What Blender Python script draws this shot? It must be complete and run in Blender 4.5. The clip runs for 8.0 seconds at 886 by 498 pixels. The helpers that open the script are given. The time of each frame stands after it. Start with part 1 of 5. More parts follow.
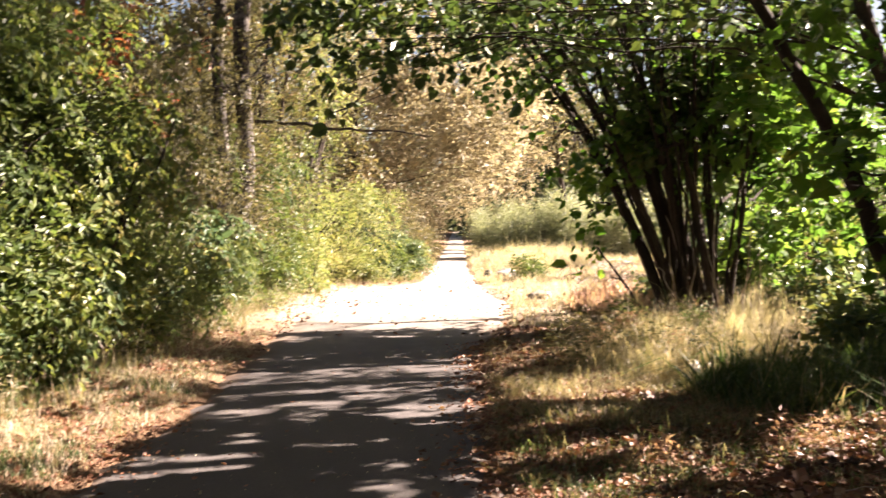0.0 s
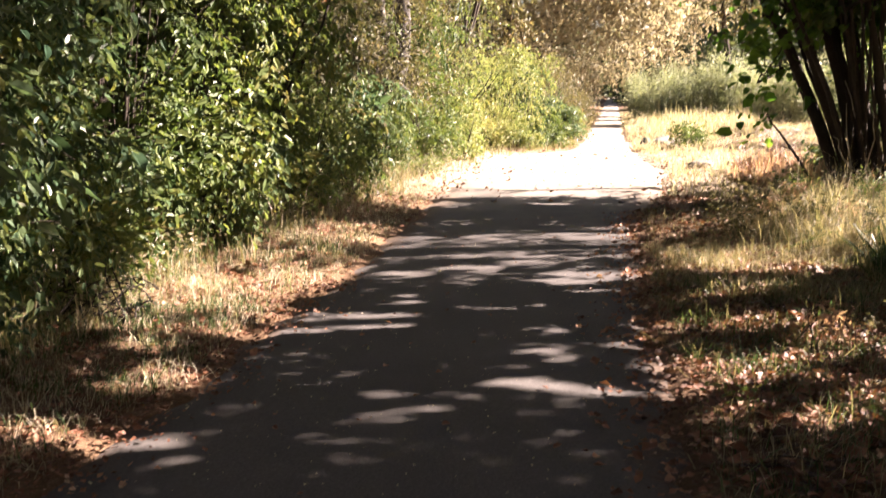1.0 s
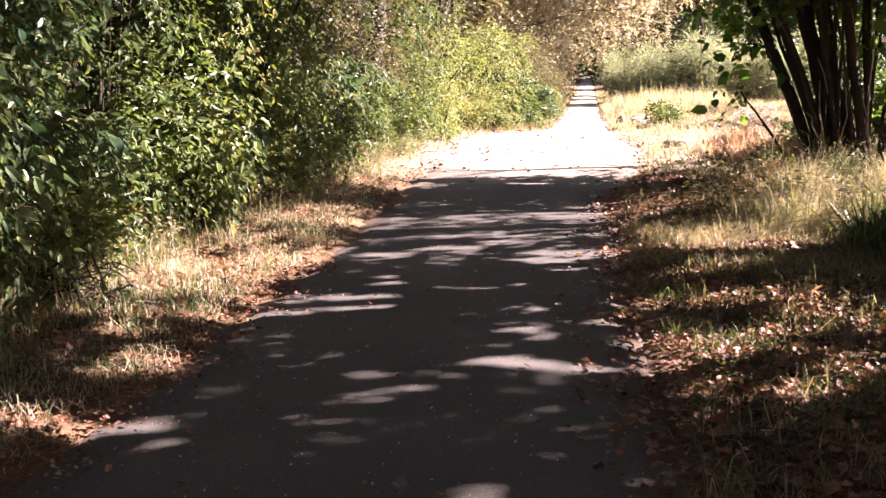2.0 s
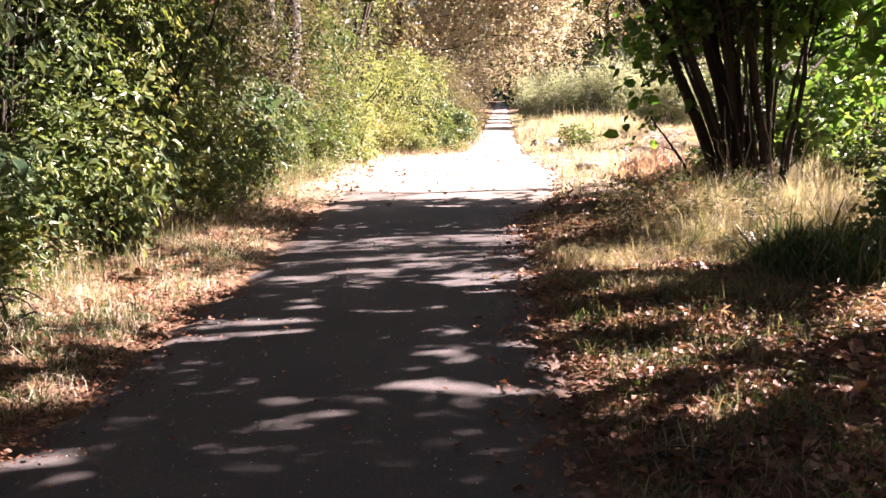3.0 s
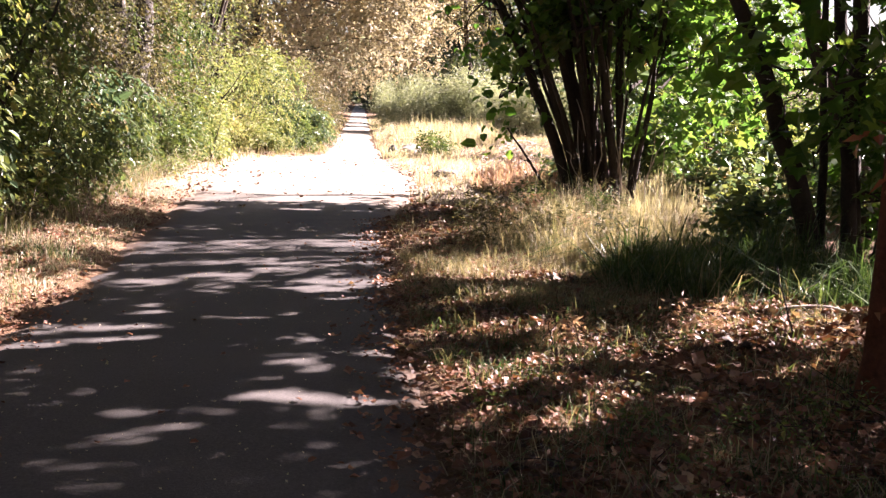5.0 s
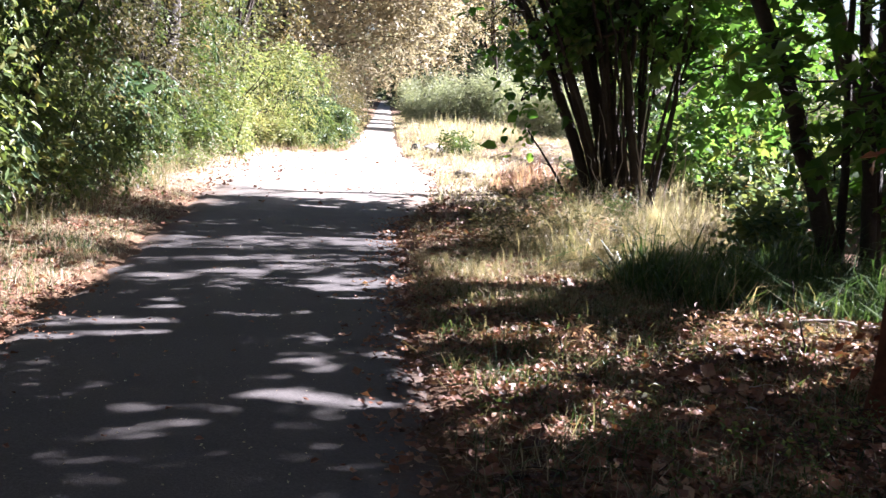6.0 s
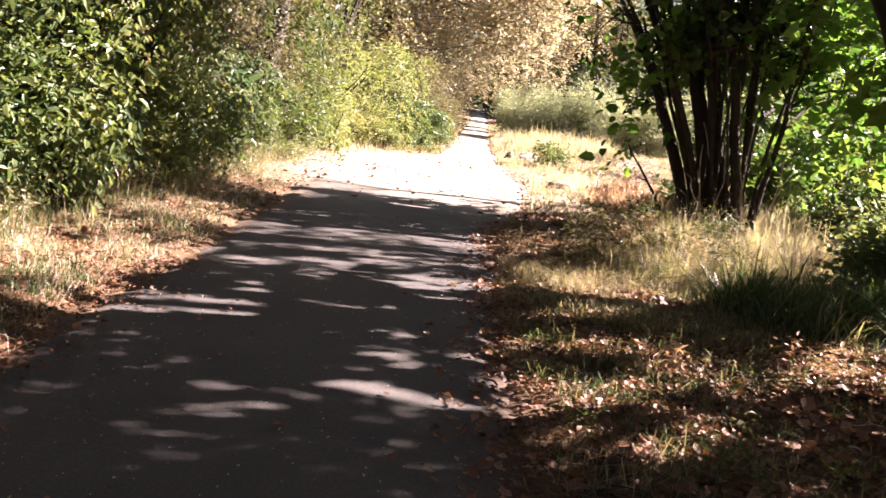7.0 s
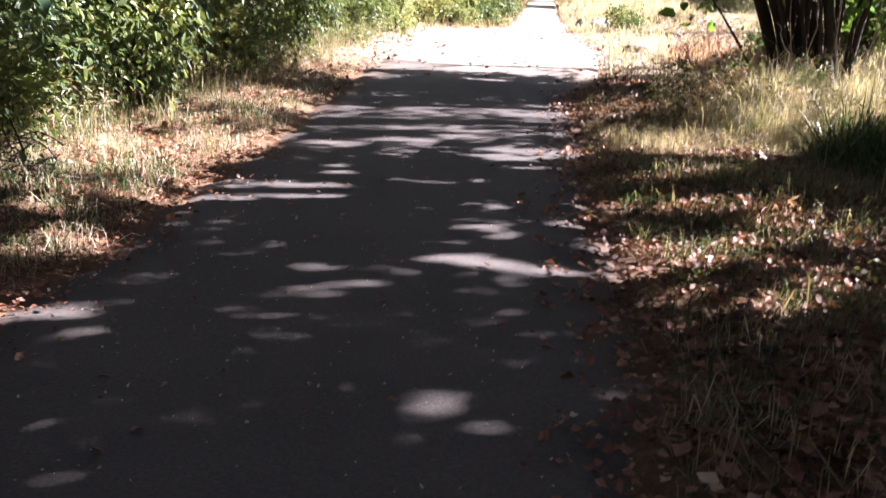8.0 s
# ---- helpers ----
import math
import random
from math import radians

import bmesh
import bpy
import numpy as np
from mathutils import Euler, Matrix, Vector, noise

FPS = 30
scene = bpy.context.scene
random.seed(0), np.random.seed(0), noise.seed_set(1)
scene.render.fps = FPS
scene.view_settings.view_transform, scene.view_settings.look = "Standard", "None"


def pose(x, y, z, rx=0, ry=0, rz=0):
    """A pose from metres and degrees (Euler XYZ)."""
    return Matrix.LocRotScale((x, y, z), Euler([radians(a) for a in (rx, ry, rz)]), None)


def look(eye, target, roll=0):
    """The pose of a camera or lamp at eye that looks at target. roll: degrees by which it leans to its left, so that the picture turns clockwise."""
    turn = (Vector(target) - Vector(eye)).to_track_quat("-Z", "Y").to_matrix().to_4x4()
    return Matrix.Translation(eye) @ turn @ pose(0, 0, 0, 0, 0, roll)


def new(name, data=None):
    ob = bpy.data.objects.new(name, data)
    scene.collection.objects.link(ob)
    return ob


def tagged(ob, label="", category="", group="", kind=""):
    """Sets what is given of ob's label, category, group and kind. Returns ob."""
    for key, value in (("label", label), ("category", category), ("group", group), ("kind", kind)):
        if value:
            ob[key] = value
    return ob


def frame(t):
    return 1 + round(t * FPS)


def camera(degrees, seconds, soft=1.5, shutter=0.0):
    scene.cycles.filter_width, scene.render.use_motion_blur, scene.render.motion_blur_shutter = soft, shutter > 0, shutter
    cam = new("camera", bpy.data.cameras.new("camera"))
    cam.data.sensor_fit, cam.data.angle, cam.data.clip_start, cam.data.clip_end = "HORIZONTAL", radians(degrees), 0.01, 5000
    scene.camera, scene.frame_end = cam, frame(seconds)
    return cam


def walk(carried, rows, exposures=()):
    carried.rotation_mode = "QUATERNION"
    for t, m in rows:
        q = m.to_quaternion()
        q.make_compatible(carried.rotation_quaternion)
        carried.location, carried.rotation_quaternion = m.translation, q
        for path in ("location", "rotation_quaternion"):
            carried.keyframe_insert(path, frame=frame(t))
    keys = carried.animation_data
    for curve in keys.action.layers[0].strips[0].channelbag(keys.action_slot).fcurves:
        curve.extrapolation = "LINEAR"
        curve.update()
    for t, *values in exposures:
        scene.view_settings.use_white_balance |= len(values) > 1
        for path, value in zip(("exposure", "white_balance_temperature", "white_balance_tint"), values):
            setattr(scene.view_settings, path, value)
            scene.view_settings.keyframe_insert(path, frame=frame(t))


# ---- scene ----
# ---------------------------------------------------------------- camera
cam = camera(50.8, 8.0, soft=1.4, shutter=0.3)


def held(x, y, z, pitch, roll, yaw):
    """A hand-held camera: heading, then tilt, then lean to its right."""
    return pose(x, y, z, 0, 0, yaw) @ pose(0, 0, 0, 90 + pitch) @ pose(0, 0, 0, 0, 0, -roll)


PATH = [
    (0.0, 0.108, -0.037, 1.605, -1.48, 0.65, 0.79),
    (0.5, 0.069, -0.020, 1.602, -4.00, -0.74, 6.90),
    (1.0, 0.033, -0.030, 1.602, -9.53, 0.64, 10.12),
    (1.2, 0.020, -0.045, 1.604, -10.83, 0.91, 10.44),
    (2.3, 0.018, -0.060, 1.603, -10.55, 1.15, 7.35),
    (2.5, 0.018, -0.058, 1.603, -10.26, 1.06, 6.29),
    (3.0, 0.012, -0.043, 1.605, -9.43, 0.57, 3.52),
    (3.5, 0.000, -0.010, 1.602, -8.75, 0.00, 0.83),
    (4.0, -0.014, 0.011, 1.604, -8.58, -0.66, -1.84),
    (4.5, -0.026, 0.035, 1.605, -8.78, -1.54, -4.44),
    (4.7, -0.024, 0.040, 1.608, -8.92, -1.74, -5.12),
    (5.8, 0.041, 0.026, 1.650, -9.20, -3.60, -4.95),
    (6.0, 0.046, 0.031, 1.655, -9.23, -3.75, -4.19),
    (6.5, 0.055, 0.096, 1.640, -9.01, -4.00, -1.55),
    (7.0, 0.001, 0.161, 1.575, -9.16, -7.47, 1.07),
    (7.5, -0.058, 0.225, 1.520, -12.18, -7.23, 3.64),
    (8.0, -0.111, 0.320, 1.453, -16.73, -2.64, 5.07),
]
EXPOSURE = 3.29
walk(cam, [(t, held(*row)) for t, *row in PATH],
     [(0.0, EXPOSURE + 0.03, 7150, 23), (1.2, EXPOSURE, 6850, 25), (2.3, EXPOSURE, 6500, 33), (4.7, EXPOSURE, 6500, 33), (5.8, EXPOSURE, 5450, 21), (6.2, EXPOSURE, 5550, 21), (6.7, EXPOSURE, 6600, 24), (7.5, EXPOSURE, 6580, 33), (8.0, EXPOSURE, 5800, 26)])

# ---------------------------------------------------------------- light
SUN_AZIMUTH, SUN_HEIGHT = 71.0, 31.0          # degrees right of +y, degrees above the horizon
az, el = radians(SUN_AZIMUTH), radians(SUN_HEIGHT)
TO_SUN = np.array((math.sin(az) * math.cos(el), math.cos(az) * math.cos(el), math.sin(el)))

world = bpy.data.worlds.new("sky")
scene.world = world
world.use_nodes = True
sky = world.node_tree.nodes.new("ShaderNodeTexSky")
sky.sky_type, sky.sun_disc, sky.sun_elevation, sky.sun_rotation = "NISHITA", False, el, az
sky.dust_density = 2.0
world.node_tree.links.new(sky.outputs[0], world.node_tree.nodes["Background"].inputs[0])
world.node_tree.nodes["Background"].inputs[1].default_value = 0.0185
sun = new("sun", bpy.data.lights.new("sun", "SUN"))
sun.data.energy, sun.data.angle, sun.data.color = 5.0, radians(0.42), (1.0, 0.93, 0.82)
sun.matrix_world = look(tuple(TO_SUN * 60), (0, 0, 0))


# ---------------------------------------------------------------- materials
def ramp(tree, stops):
    node = tree.nodes.new("ShaderNodeValToRGB")
    while len(node.color_ramp.elements) < len(stops):
        node.color_ramp.elements.new(0.5)
    for element, (at, colour) in zip(node.color_ramp.elements, stops):
        element.position, element.color = at, (*colour, 1)
    return node


def noise_node(tree, scale, detail=4.0, rough=0.6):
    node = tree.nodes.new("ShaderNodeTexNoise")
    node.inputs["Scale"].default_value, node.inputs["Detail"].default_value = scale, detail
    node.inputs["Roughness"].default_value = rough
    where = tree.nodes.new("ShaderNodeNewGeometry")
    tree.links.new(where.outputs["Position"], node.inputs["Vector"])
    return node


def surface(name, stops, large, fine, rough=0.9, bump=0.3, depth=0.01, mix=0.5, stops2=None):
    """A rough natural surface: a broad mottling and a fine grain, with relief."""
    m = bpy.data.materials.new(name)
    m.use_nodes = True
    t = m.node_tree
    bsdf = t.nodes["Principled BSDF"]
    a, b = noise_node(t, large, 5), noise_node(t, fine, 6, 0.7)
    ra, rb = ramp(t, stops), ramp(t, stops2 or stops)
    blend = t.nodes.new("ShaderNodeMixRGB")
    blend.inputs[0].default_value = mix
    t.links.new(a.outputs["Fac"], ra.inputs[0])
    t.links.new(b.outputs["Fac"], rb.inputs[0])
    t.links.new(ra.outputs[0], blend.inputs[1])
    t.links.new(rb.outputs[0], blend.inputs[2])
    t.links.new(blend.outputs[0], bsdf.inputs["Base Color"])
    bsdf.inputs["Roughness"].default_value = rough
    bsdf.inputs["Specular IOR Level"].default_value = 0.25
    lift = t.nodes.new("ShaderNodeBump")
    lift.inputs["Strength"].default_value, lift.inputs["Distance"].default_value = bump, depth
    t.links.new(b.outputs["Fac"], lift.inputs["Height"])
    t.links.new(lift.outputs[0], bsdf.inputs["Normal"])
    return m


def foliage(name, stops, through_light=0.4, gloss=0.5, patch=0.6, tint=(1.25, 1.3, 0.75)):
    """Leaves: each leaf its own tint, drifting in broad patches; light passes through the blade."""
    m = bpy.data.materials.new(name)
    m.use_nodes = True
    t = m.node_tree
    bsdf = t.nodes["Principled BSDF"]
    geo = t.nodes.new("ShaderNodeNewGeometry")
    drift = noise_node(t, patch, 2)
    add = t.nodes.new("ShaderNodeMath")
    add.operation = "MULTIPLY_ADD"
    add.inputs[1].default_value = 0.62
    t.links.new(geo.outputs["Random Per Island"], add.inputs[0])
    shift = t.nodes.new("ShaderNodeMath")
    shift.operation = "MULTIPLY_ADD"
    shift.inputs[1].default_value, shift.inputs[2].default_value = 1.3, -0.46
    t.links.new(drift.outputs["Fac"], shift.inputs[0])
    t.links.new(shift.outputs[0], add.inputs[2])
    r = ramp(t, stops)
    t.links.new(add.outputs[0], r.inputs[0])
    t.links.new(r.outputs[0], bsdf.inputs["Base Color"])
    bsdf.inputs["Roughness"].default_value = gloss
    bsdf.inputs["Specular IOR Level"].default_value = 0.35
    thin = t.nodes.new("ShaderNodeBsdfTranslucent")
    warm = t.nodes.new("ShaderNodeMixRGB")
    warm.blend_type = "MULTIPLY"
    warm.inputs[0].default_value = 1.0
    warm.inputs[2].default_value = (*tint, 1)
    t.links.new(r.outputs[0], warm.inputs[1])
    t.links.new(warm.outputs[0], thin.inputs[0])
    both = t.nodes.new("ShaderNodeMixShader")
    both.inputs[0].default_value = through_light
    t.links.new(bsdf.outputs[0], both.inputs[1])
    t.links.new(thin.outputs[0], both.inputs[2])
    t.links.new(both.outputs[0], t.nodes["Material Output"].inputs[0])
    return m


def path_surface():
    """Asphalt blended to pale dusty gravel along the sunlit stretch, with broad wear and fine grit."""
    m = surface("path_surface", [(0.25, (0.056, 0.049, 0.049)), (0.55, (0.093, 0.080, 0.075)), (0.8, (0.142, 0.121, 0.111))], 0.7, 70, 0.85, 0.6, 0.008, 0.55,
                [(0.3, (0.03, 0.026, 0.026)), (0.52, (0.082, 0.072, 0.070)), (0.68, (0.13, 0.115, 0.11)), (0.8, (0.26, 0.235, 0.22))])
    t = m.node_tree
    bsdf = t.nodes["Principled BSDF"]
    dark = bsdf.inputs["Base Color"].links[0].from_socket
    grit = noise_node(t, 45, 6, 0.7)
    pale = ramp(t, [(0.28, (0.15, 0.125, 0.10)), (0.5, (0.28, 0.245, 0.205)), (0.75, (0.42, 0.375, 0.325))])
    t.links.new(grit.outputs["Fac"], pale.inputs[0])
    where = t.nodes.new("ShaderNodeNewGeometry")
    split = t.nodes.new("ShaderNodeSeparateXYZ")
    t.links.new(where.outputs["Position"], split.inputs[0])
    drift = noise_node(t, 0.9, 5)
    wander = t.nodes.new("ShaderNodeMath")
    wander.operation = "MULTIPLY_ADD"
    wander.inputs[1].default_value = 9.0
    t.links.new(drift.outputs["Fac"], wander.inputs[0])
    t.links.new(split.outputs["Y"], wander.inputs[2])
    # paling starts with the sunlit stretch: some of its brightness is in the colour
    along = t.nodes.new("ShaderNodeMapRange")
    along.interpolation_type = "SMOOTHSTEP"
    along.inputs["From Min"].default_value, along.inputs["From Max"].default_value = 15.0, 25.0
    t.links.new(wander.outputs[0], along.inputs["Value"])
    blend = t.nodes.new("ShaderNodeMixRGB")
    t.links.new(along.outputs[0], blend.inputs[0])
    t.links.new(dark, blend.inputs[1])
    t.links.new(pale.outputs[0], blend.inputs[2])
    # trodden soil creeps in over both ragged edges
    brown = ramp(t, [(0.3, (0.05, 0.03, 0.02)), (0.55, (0.12, 0.075, 0.05)), (0.8, (0.22, 0.15, 0.105))])
    t.links.new(grit.outputs["Fac"], brown.inputs[0])
    spread = noise_node(t, 3.5, 6, 0.75)
    away = t.nodes.new("ShaderNodeMath")
    away.operation = "MULTIPLY_ADD"
    away.inputs[1].default_value, away.inputs[2].default_value = 1.0, 0.97
    t.links.new(split.outputs["X"], away.inputs[0])
    size = t.nodes.new("ShaderNodeMath")
    size.operation = "ABSOLUTE"
    t.links.new(away.outputs[0], size.inputs[0])
    creep = t.nodes.new("ShaderNodeMath")
    creep.operation = "MULTIPLY_ADD"
    creep.inputs[1].default_value = 0.9
    t.links.new(spread.outputs["Fac"], creep.inputs[0])
    t.links.new(size.outputs[0], creep.inputs[2])
    edge = t.nodes.new("ShaderNodeMapRange")
    edge.interpolation_type = "SMOOTHSTEP"
    edge.inputs["From Min"].default_value, edge.inputs["From Max"].default_value = 1.58, 1.82
    edge.inputs["To Max"].default_value = 0.85
    t.links.new(creep.outputs[0], edge.inputs["Value"])
    soiled = t.nodes.new("ShaderNodeMixRGB")
    t.links.new(edge.outputs[0], soiled.inputs[0])
    t.links.new(dark, soiled.inputs[1])
    t.links.new(brown.outputs[0], soiled.inputs[2])
    t.links.new(soiled.outputs[0], blend.inputs[1])
    t.links.new(blend.outputs[0], bsdf.inputs["Base Color"])
    return m


M_PATH = path_surface()
M_SOIL = surface("soil_and_litter", [(0.25, (0.042, 0.022, 0.013)), (0.5, (0.12, 0.066, 0.038)), (0.7, (0.25, 0.16, 0.095)), (0.85, (0.16, 0.12, 0.055))], 0.9, 28, 1.0, 0.8, 0.03,
                 stops2=[(0.3, (0.05, 0.026, 0.015)), (0.55, (0.16, 0.095, 0.055)), (0.75, (0.31, 0.21, 0.13))])
def dusty(m):
    """Pale trodden dust beside the sunny stretch of path, breaking up into the soil."""
    t = m.node_tree
    bsdf = t.nodes["Principled BSDF"]
    soil = bsdf.inputs["Base Color"].links[0].from_socket
    where = t.nodes.new("ShaderNodeNewGeometry")
    split = t.nodes.new("ShaderNodeSeparateXYZ")
    t.links.new(where.outputs["Position"], split.inputs[0])
    drift = noise_node(t, 1.6, 6, 0.7)
    factors = []
    for socket, lo, hi, gain in (("Y", 13.5, 16.5, 3.0), ("Y", 27.0, 23.0, 3.0), ("X", 3.4, 1.7, 2.0), ("X", -5.2, -3.4, 2.0)):
        wander = t.nodes.new("ShaderNodeMath")
        wander.operation = "MULTIPLY_ADD"
        wander.inputs[1].default_value = gain
        t.links.new(drift.outputs["Fac"], wander.inputs[0])
        centred = t.nodes.new("ShaderNodeMath")
        centred.inputs[1].default_value = -0.5 * gain
        t.links.new(split.outputs[socket], centred.inputs[0])
        t.links.new(centred.outputs[0], wander.inputs[2])
        step = t.nodes.new("ShaderNodeMapRange")
        step.interpolation_type = "SMOOTHSTEP"
        step.inputs["From Min"].default_value, step.inputs["From Max"].default_value = min(lo, hi), max(lo, hi)
        if lo > hi:
            step.inputs["To Min"].default_value, step.inputs["To Max"].default_value = 1.0, 0.0
        t.links.new(wander.outputs[0], step.inputs["Value"])
        factors.append(step.outputs[0])
    total = factors[0]
    for f in factors[1:]:
        times = t.nodes.new("ShaderNodeMath")
        times.operation = "MULTIPLY"
        t.links.new(total, times.inputs[0])
        t.links.new(f, times.inputs[1])
        total = times.outputs[0]
    grit = noise_node(t, 38, 6, 0.7)
    pale = ramp(t, [(0.25, (0.16, 0.115, 0.08)), (0.5, (0.28, 0.22, 0.165)), (0.8, (0.42, 0.36, 0.29))])
    t.links.new(grit.outputs["Fac"], pale.inputs[0])
    blend = t.nodes.new("ShaderNodeMixRGB")
    t.links.new(total, blend.inputs[0])
    t.links.new(soil, blend.inputs[1])
    t.links.new(pale.outputs[0], blend.inputs[2])
    t.links.new(blend.outputs[0], bsdf.inputs["Base Color"])


dusty(M_SOIL)
M_BARK = surface("dark_bark", [(0.3, (0.018, 0.013, 0.011)), (0.6, (0.048, 0.036, 0.029)), (0.8, (0.10, 0.082, 0.068))], 3, 26, 0.95, 0.9, 0.02)
M_PALE_BARK = surface("pale_bark", [(0.38, (0.022, 0.018, 0.015)), (0.54, (0.045, 0.038, 0.033)), (0.66, (0.24, 0.215, 0.195))], 3.2, 20, 0.9, 0.7, 0.02)
M_RUST_BARK = surface("rusty_bark", [(0.3, (0.05, 0.018, 0.010)), (0.6, (0.16, 0.055, 0.028)), (0.8, (0.24, 0.10, 0.05))], 5, 30, 0.95, 0.8, 0.02)
M_TWIG = surface("bleached_twig", [(0.3, (0.22, 0.17, 0.14)), (0.7, (0.50, 0.43, 0.37))], 6, 50, 0.9, 0.3, 0.005)
M_STONE = surface("stone", [(0.3, (0.12, 0.11, 0.10)), (0.7, (0.30, 0.27, 0.24))], 4, 40, 0.9, 0.6, 0.02)
M_DARK_STONE = surface("dark_stone", [(0.3, (0.05, 0.048, 0.042)), (0.7, (0.13, 0.125, 0.11))], 5, 40, 0.9, 0.6, 0.02)

L_HEDGE = foliage("bramble_leaves", [(0.05, (0.03, 0.062, 0.034)), (0.4, (0.076, 0.118, 0.062)), (0.7, (0.145, 0.175, 0.072)), (0.95, (0.20, 0.20, 0.055)), (1.0, (0.26, 0.14, 0.06))], 0.42, 0.36, 0.7, (1.2, 1.2, 0.8))
L_HAZEL = foliage("hazel_leaves", [(0.05, (0.036, 0.06, 0.025)), (0.4, (0.08, 0.112, 0.038)), (0.75, (0.145, 0.165, 0.052)), (1.0, (0.26, 0.22, 0.08))], 0.42, 0.45, 0.6)
L_OLIVE = foliage("dry_olive_leaves", [(0.05, (0.034, 0.034, 0.021)), (0.4, (0.078, 0.073, 0.04)), (0.75, (0.14, 0.115, 0.062)), (1.0, (0.24, 0.17, 0.10))], 0.40, 0.5, 0.5)
L_YELLOW = foliage("yellowing_leaves", [(0.05, (0.085, 0.12, 0.045)), (0.45, (0.18, 0.205, 0.082)), (0.8, (0.28, 0.265, 0.12)), (1.0, (0.33, 0.26, 0.13))], 0.42, 0.5, 0.4)
L_BROWN = foliage("tawny_leaves", [(0.05, (0.13, 0.12, 0.07)), (0.4, (0.255, 0.225, 0.15)), (0.75, (0.36, 0.315, 0.22)), (1.0, (0.43, 0.385, 0.29))], 0.46, 0.5, 0.4, (1.15, 1.1, 0.85))
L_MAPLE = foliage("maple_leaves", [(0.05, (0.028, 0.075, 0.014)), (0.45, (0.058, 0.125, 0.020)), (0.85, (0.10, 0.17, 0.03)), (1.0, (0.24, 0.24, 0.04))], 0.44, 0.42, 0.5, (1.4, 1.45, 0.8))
# maple leaves again, brighter: backlight put into the colour
L_SUNNY = foliage("maple_leaves_sun_painted", [(0.05, (0.04, 0.09, 0.022)), (0.45, (0.078, 0.155, 0.034)), (0.85, (0.13, 0.20, 0.05)), (1.0, (0.26, 0.25, 0.06))], 0.48, 0.42, 0.5, (1.35, 1.4, 0.8))
# maple leaves again, darker and less translucent: shade put into the colour
L_SHADE = foliage("maple_leaves_shade_painted", [(0.05, (0.03, 0.055, 0.02)), (0.5, (0.06, 0.095, 0.03)), (0.9, (0.11, 0.13, 0.04)), (1.0, (0.22, 0.13, 0.05))], 0.26, 0.45, 0.6)
# for the unseen crowns: browner, so that the shade below is less green
L_CANOPY = foliage("unseen_crown_leaves", [(0.05, (0.05, 0.06, 0.02)), (0.5, (0.10, 0.09, 0.03)), (1.0, (0.20, 0.13, 0.05))], 0.2, 0.5, 0.5, (1.2, 1.1, 0.8))
L_RED = foliage("red_leaves", [(0.1, (0.13, 0.03, 0.02)), (0.5, (0.24, 0.07, 0.04)), (1.0, (0.28, 0.16, 0.07))], 0.45, 0.5, 1.0)
L_WILLOW = foliage("willow_leaves", [(0.05, (0.14, 0.15, 0.105)), (0.5, (0.25, 0.265, 0.185)), (1.0, (0.39, 0.39, 0.29))], 0.35, 0.5, 0.3)
L_FAR = foliage("far_leaves", [(0.05, (0.035, 0.05, 0.035)), (0.5, (0.07, 0.09, 0.055)), (1.0, (0.14, 0.15, 0.08))], 0.3, 0.6, 0.1)
L_LITTER = foliage("fallen_leaves", [(0.05, (0.035, 0.016, 0.010)), (0.35, (0.12, 0.048, 0.027)), (0.7, (0.26, 0.115, 0.068)), (0.92, (0.40, 0.25, 0.16)), (1.0, (0.52, 0.40, 0.28))], 0.15, 0.6, 2.0)
G_DRY = foliage("dry_grass", [(0.05, (0.20, 0.15, 0.105)), (0.45, (0.38, 0.315, 0.235)), (0.8, (0.54, 0.465, 0.365)), (1.0, (0.21, 0.21, 0.11))], 0.35, 0.6, 1.2)
G_GREEN = foliage("green_grass", [(0.05, (0.022, 0.042, 0.015)), (0.55, (0.045, 0.078, 0.024)), (0.92, (0.10, 0.13, 0.04)), (1.0, (0.28, 0.25, 0.12))], 0.35, 0.4, 0.9)
G_MIXED = foliage("fading_grass", [(0.05, (0.075, 0.085, 0.045)), (0.4, (0.18, 0.155, 0.09)), (0.75, (0.33, 0.255, 0.18)), (1.0, (0.46, 0.375, 0.28))], 0.38, 0.5, 1.4)
G_RED = foliage("dead_bracken", [(0.05, (0.24, 0.115, 0.09)), (0.5, (0.43, 0.26, 0.205)), (1.0, (0.54, 0.42, 0.35))], 0.3, 0.6, 1.5)


# ---------------------------------------------------------------- mesh helpers
def unit(v):
    return v / np.maximum(np.linalg.norm(v, axis=-1, keepdims=True), 1e-9)


def raw_mesh(name, verts, faces, material, smooth=False):
    """A mesh from arrays: verts (n, 3), faces (m, k)."""
    faces = np.asarray(faces, dtype=np.int32)
    me = bpy.data.meshes.new(name)
    m, k = faces.shape
    me.vertices.add(len(verts))
    me.vertices.foreach_set("co", np.asarray(verts, dtype=np.float32).ravel())
    me.loops.add(m * k)
    me.loops.foreach_set("vertex_index", faces.ravel())
    me.polygons.add(m)
    me.polygons.foreach_set("loop_start", np.arange(0, m * k, k, dtype=np.int32))
    me.polygons.foreach_set("use_smooth", np.full(m, smooth))
    me.update(calc_edges=True)
    me.materials.append(material)
    return me


def thing(name, at=(0, 0, 0), label="", category="", group="", kind=""):
    ob = new(name)
    ob.location = at
    ob.empty_display_size = 0.1
    return tagged(ob, label, category, group, kind)


def piece(name, mesh, parent, label="", kind=""):
    ob = new(name, mesh)
    ob.parent = parent
    return tagged(ob, label, kind=kind)


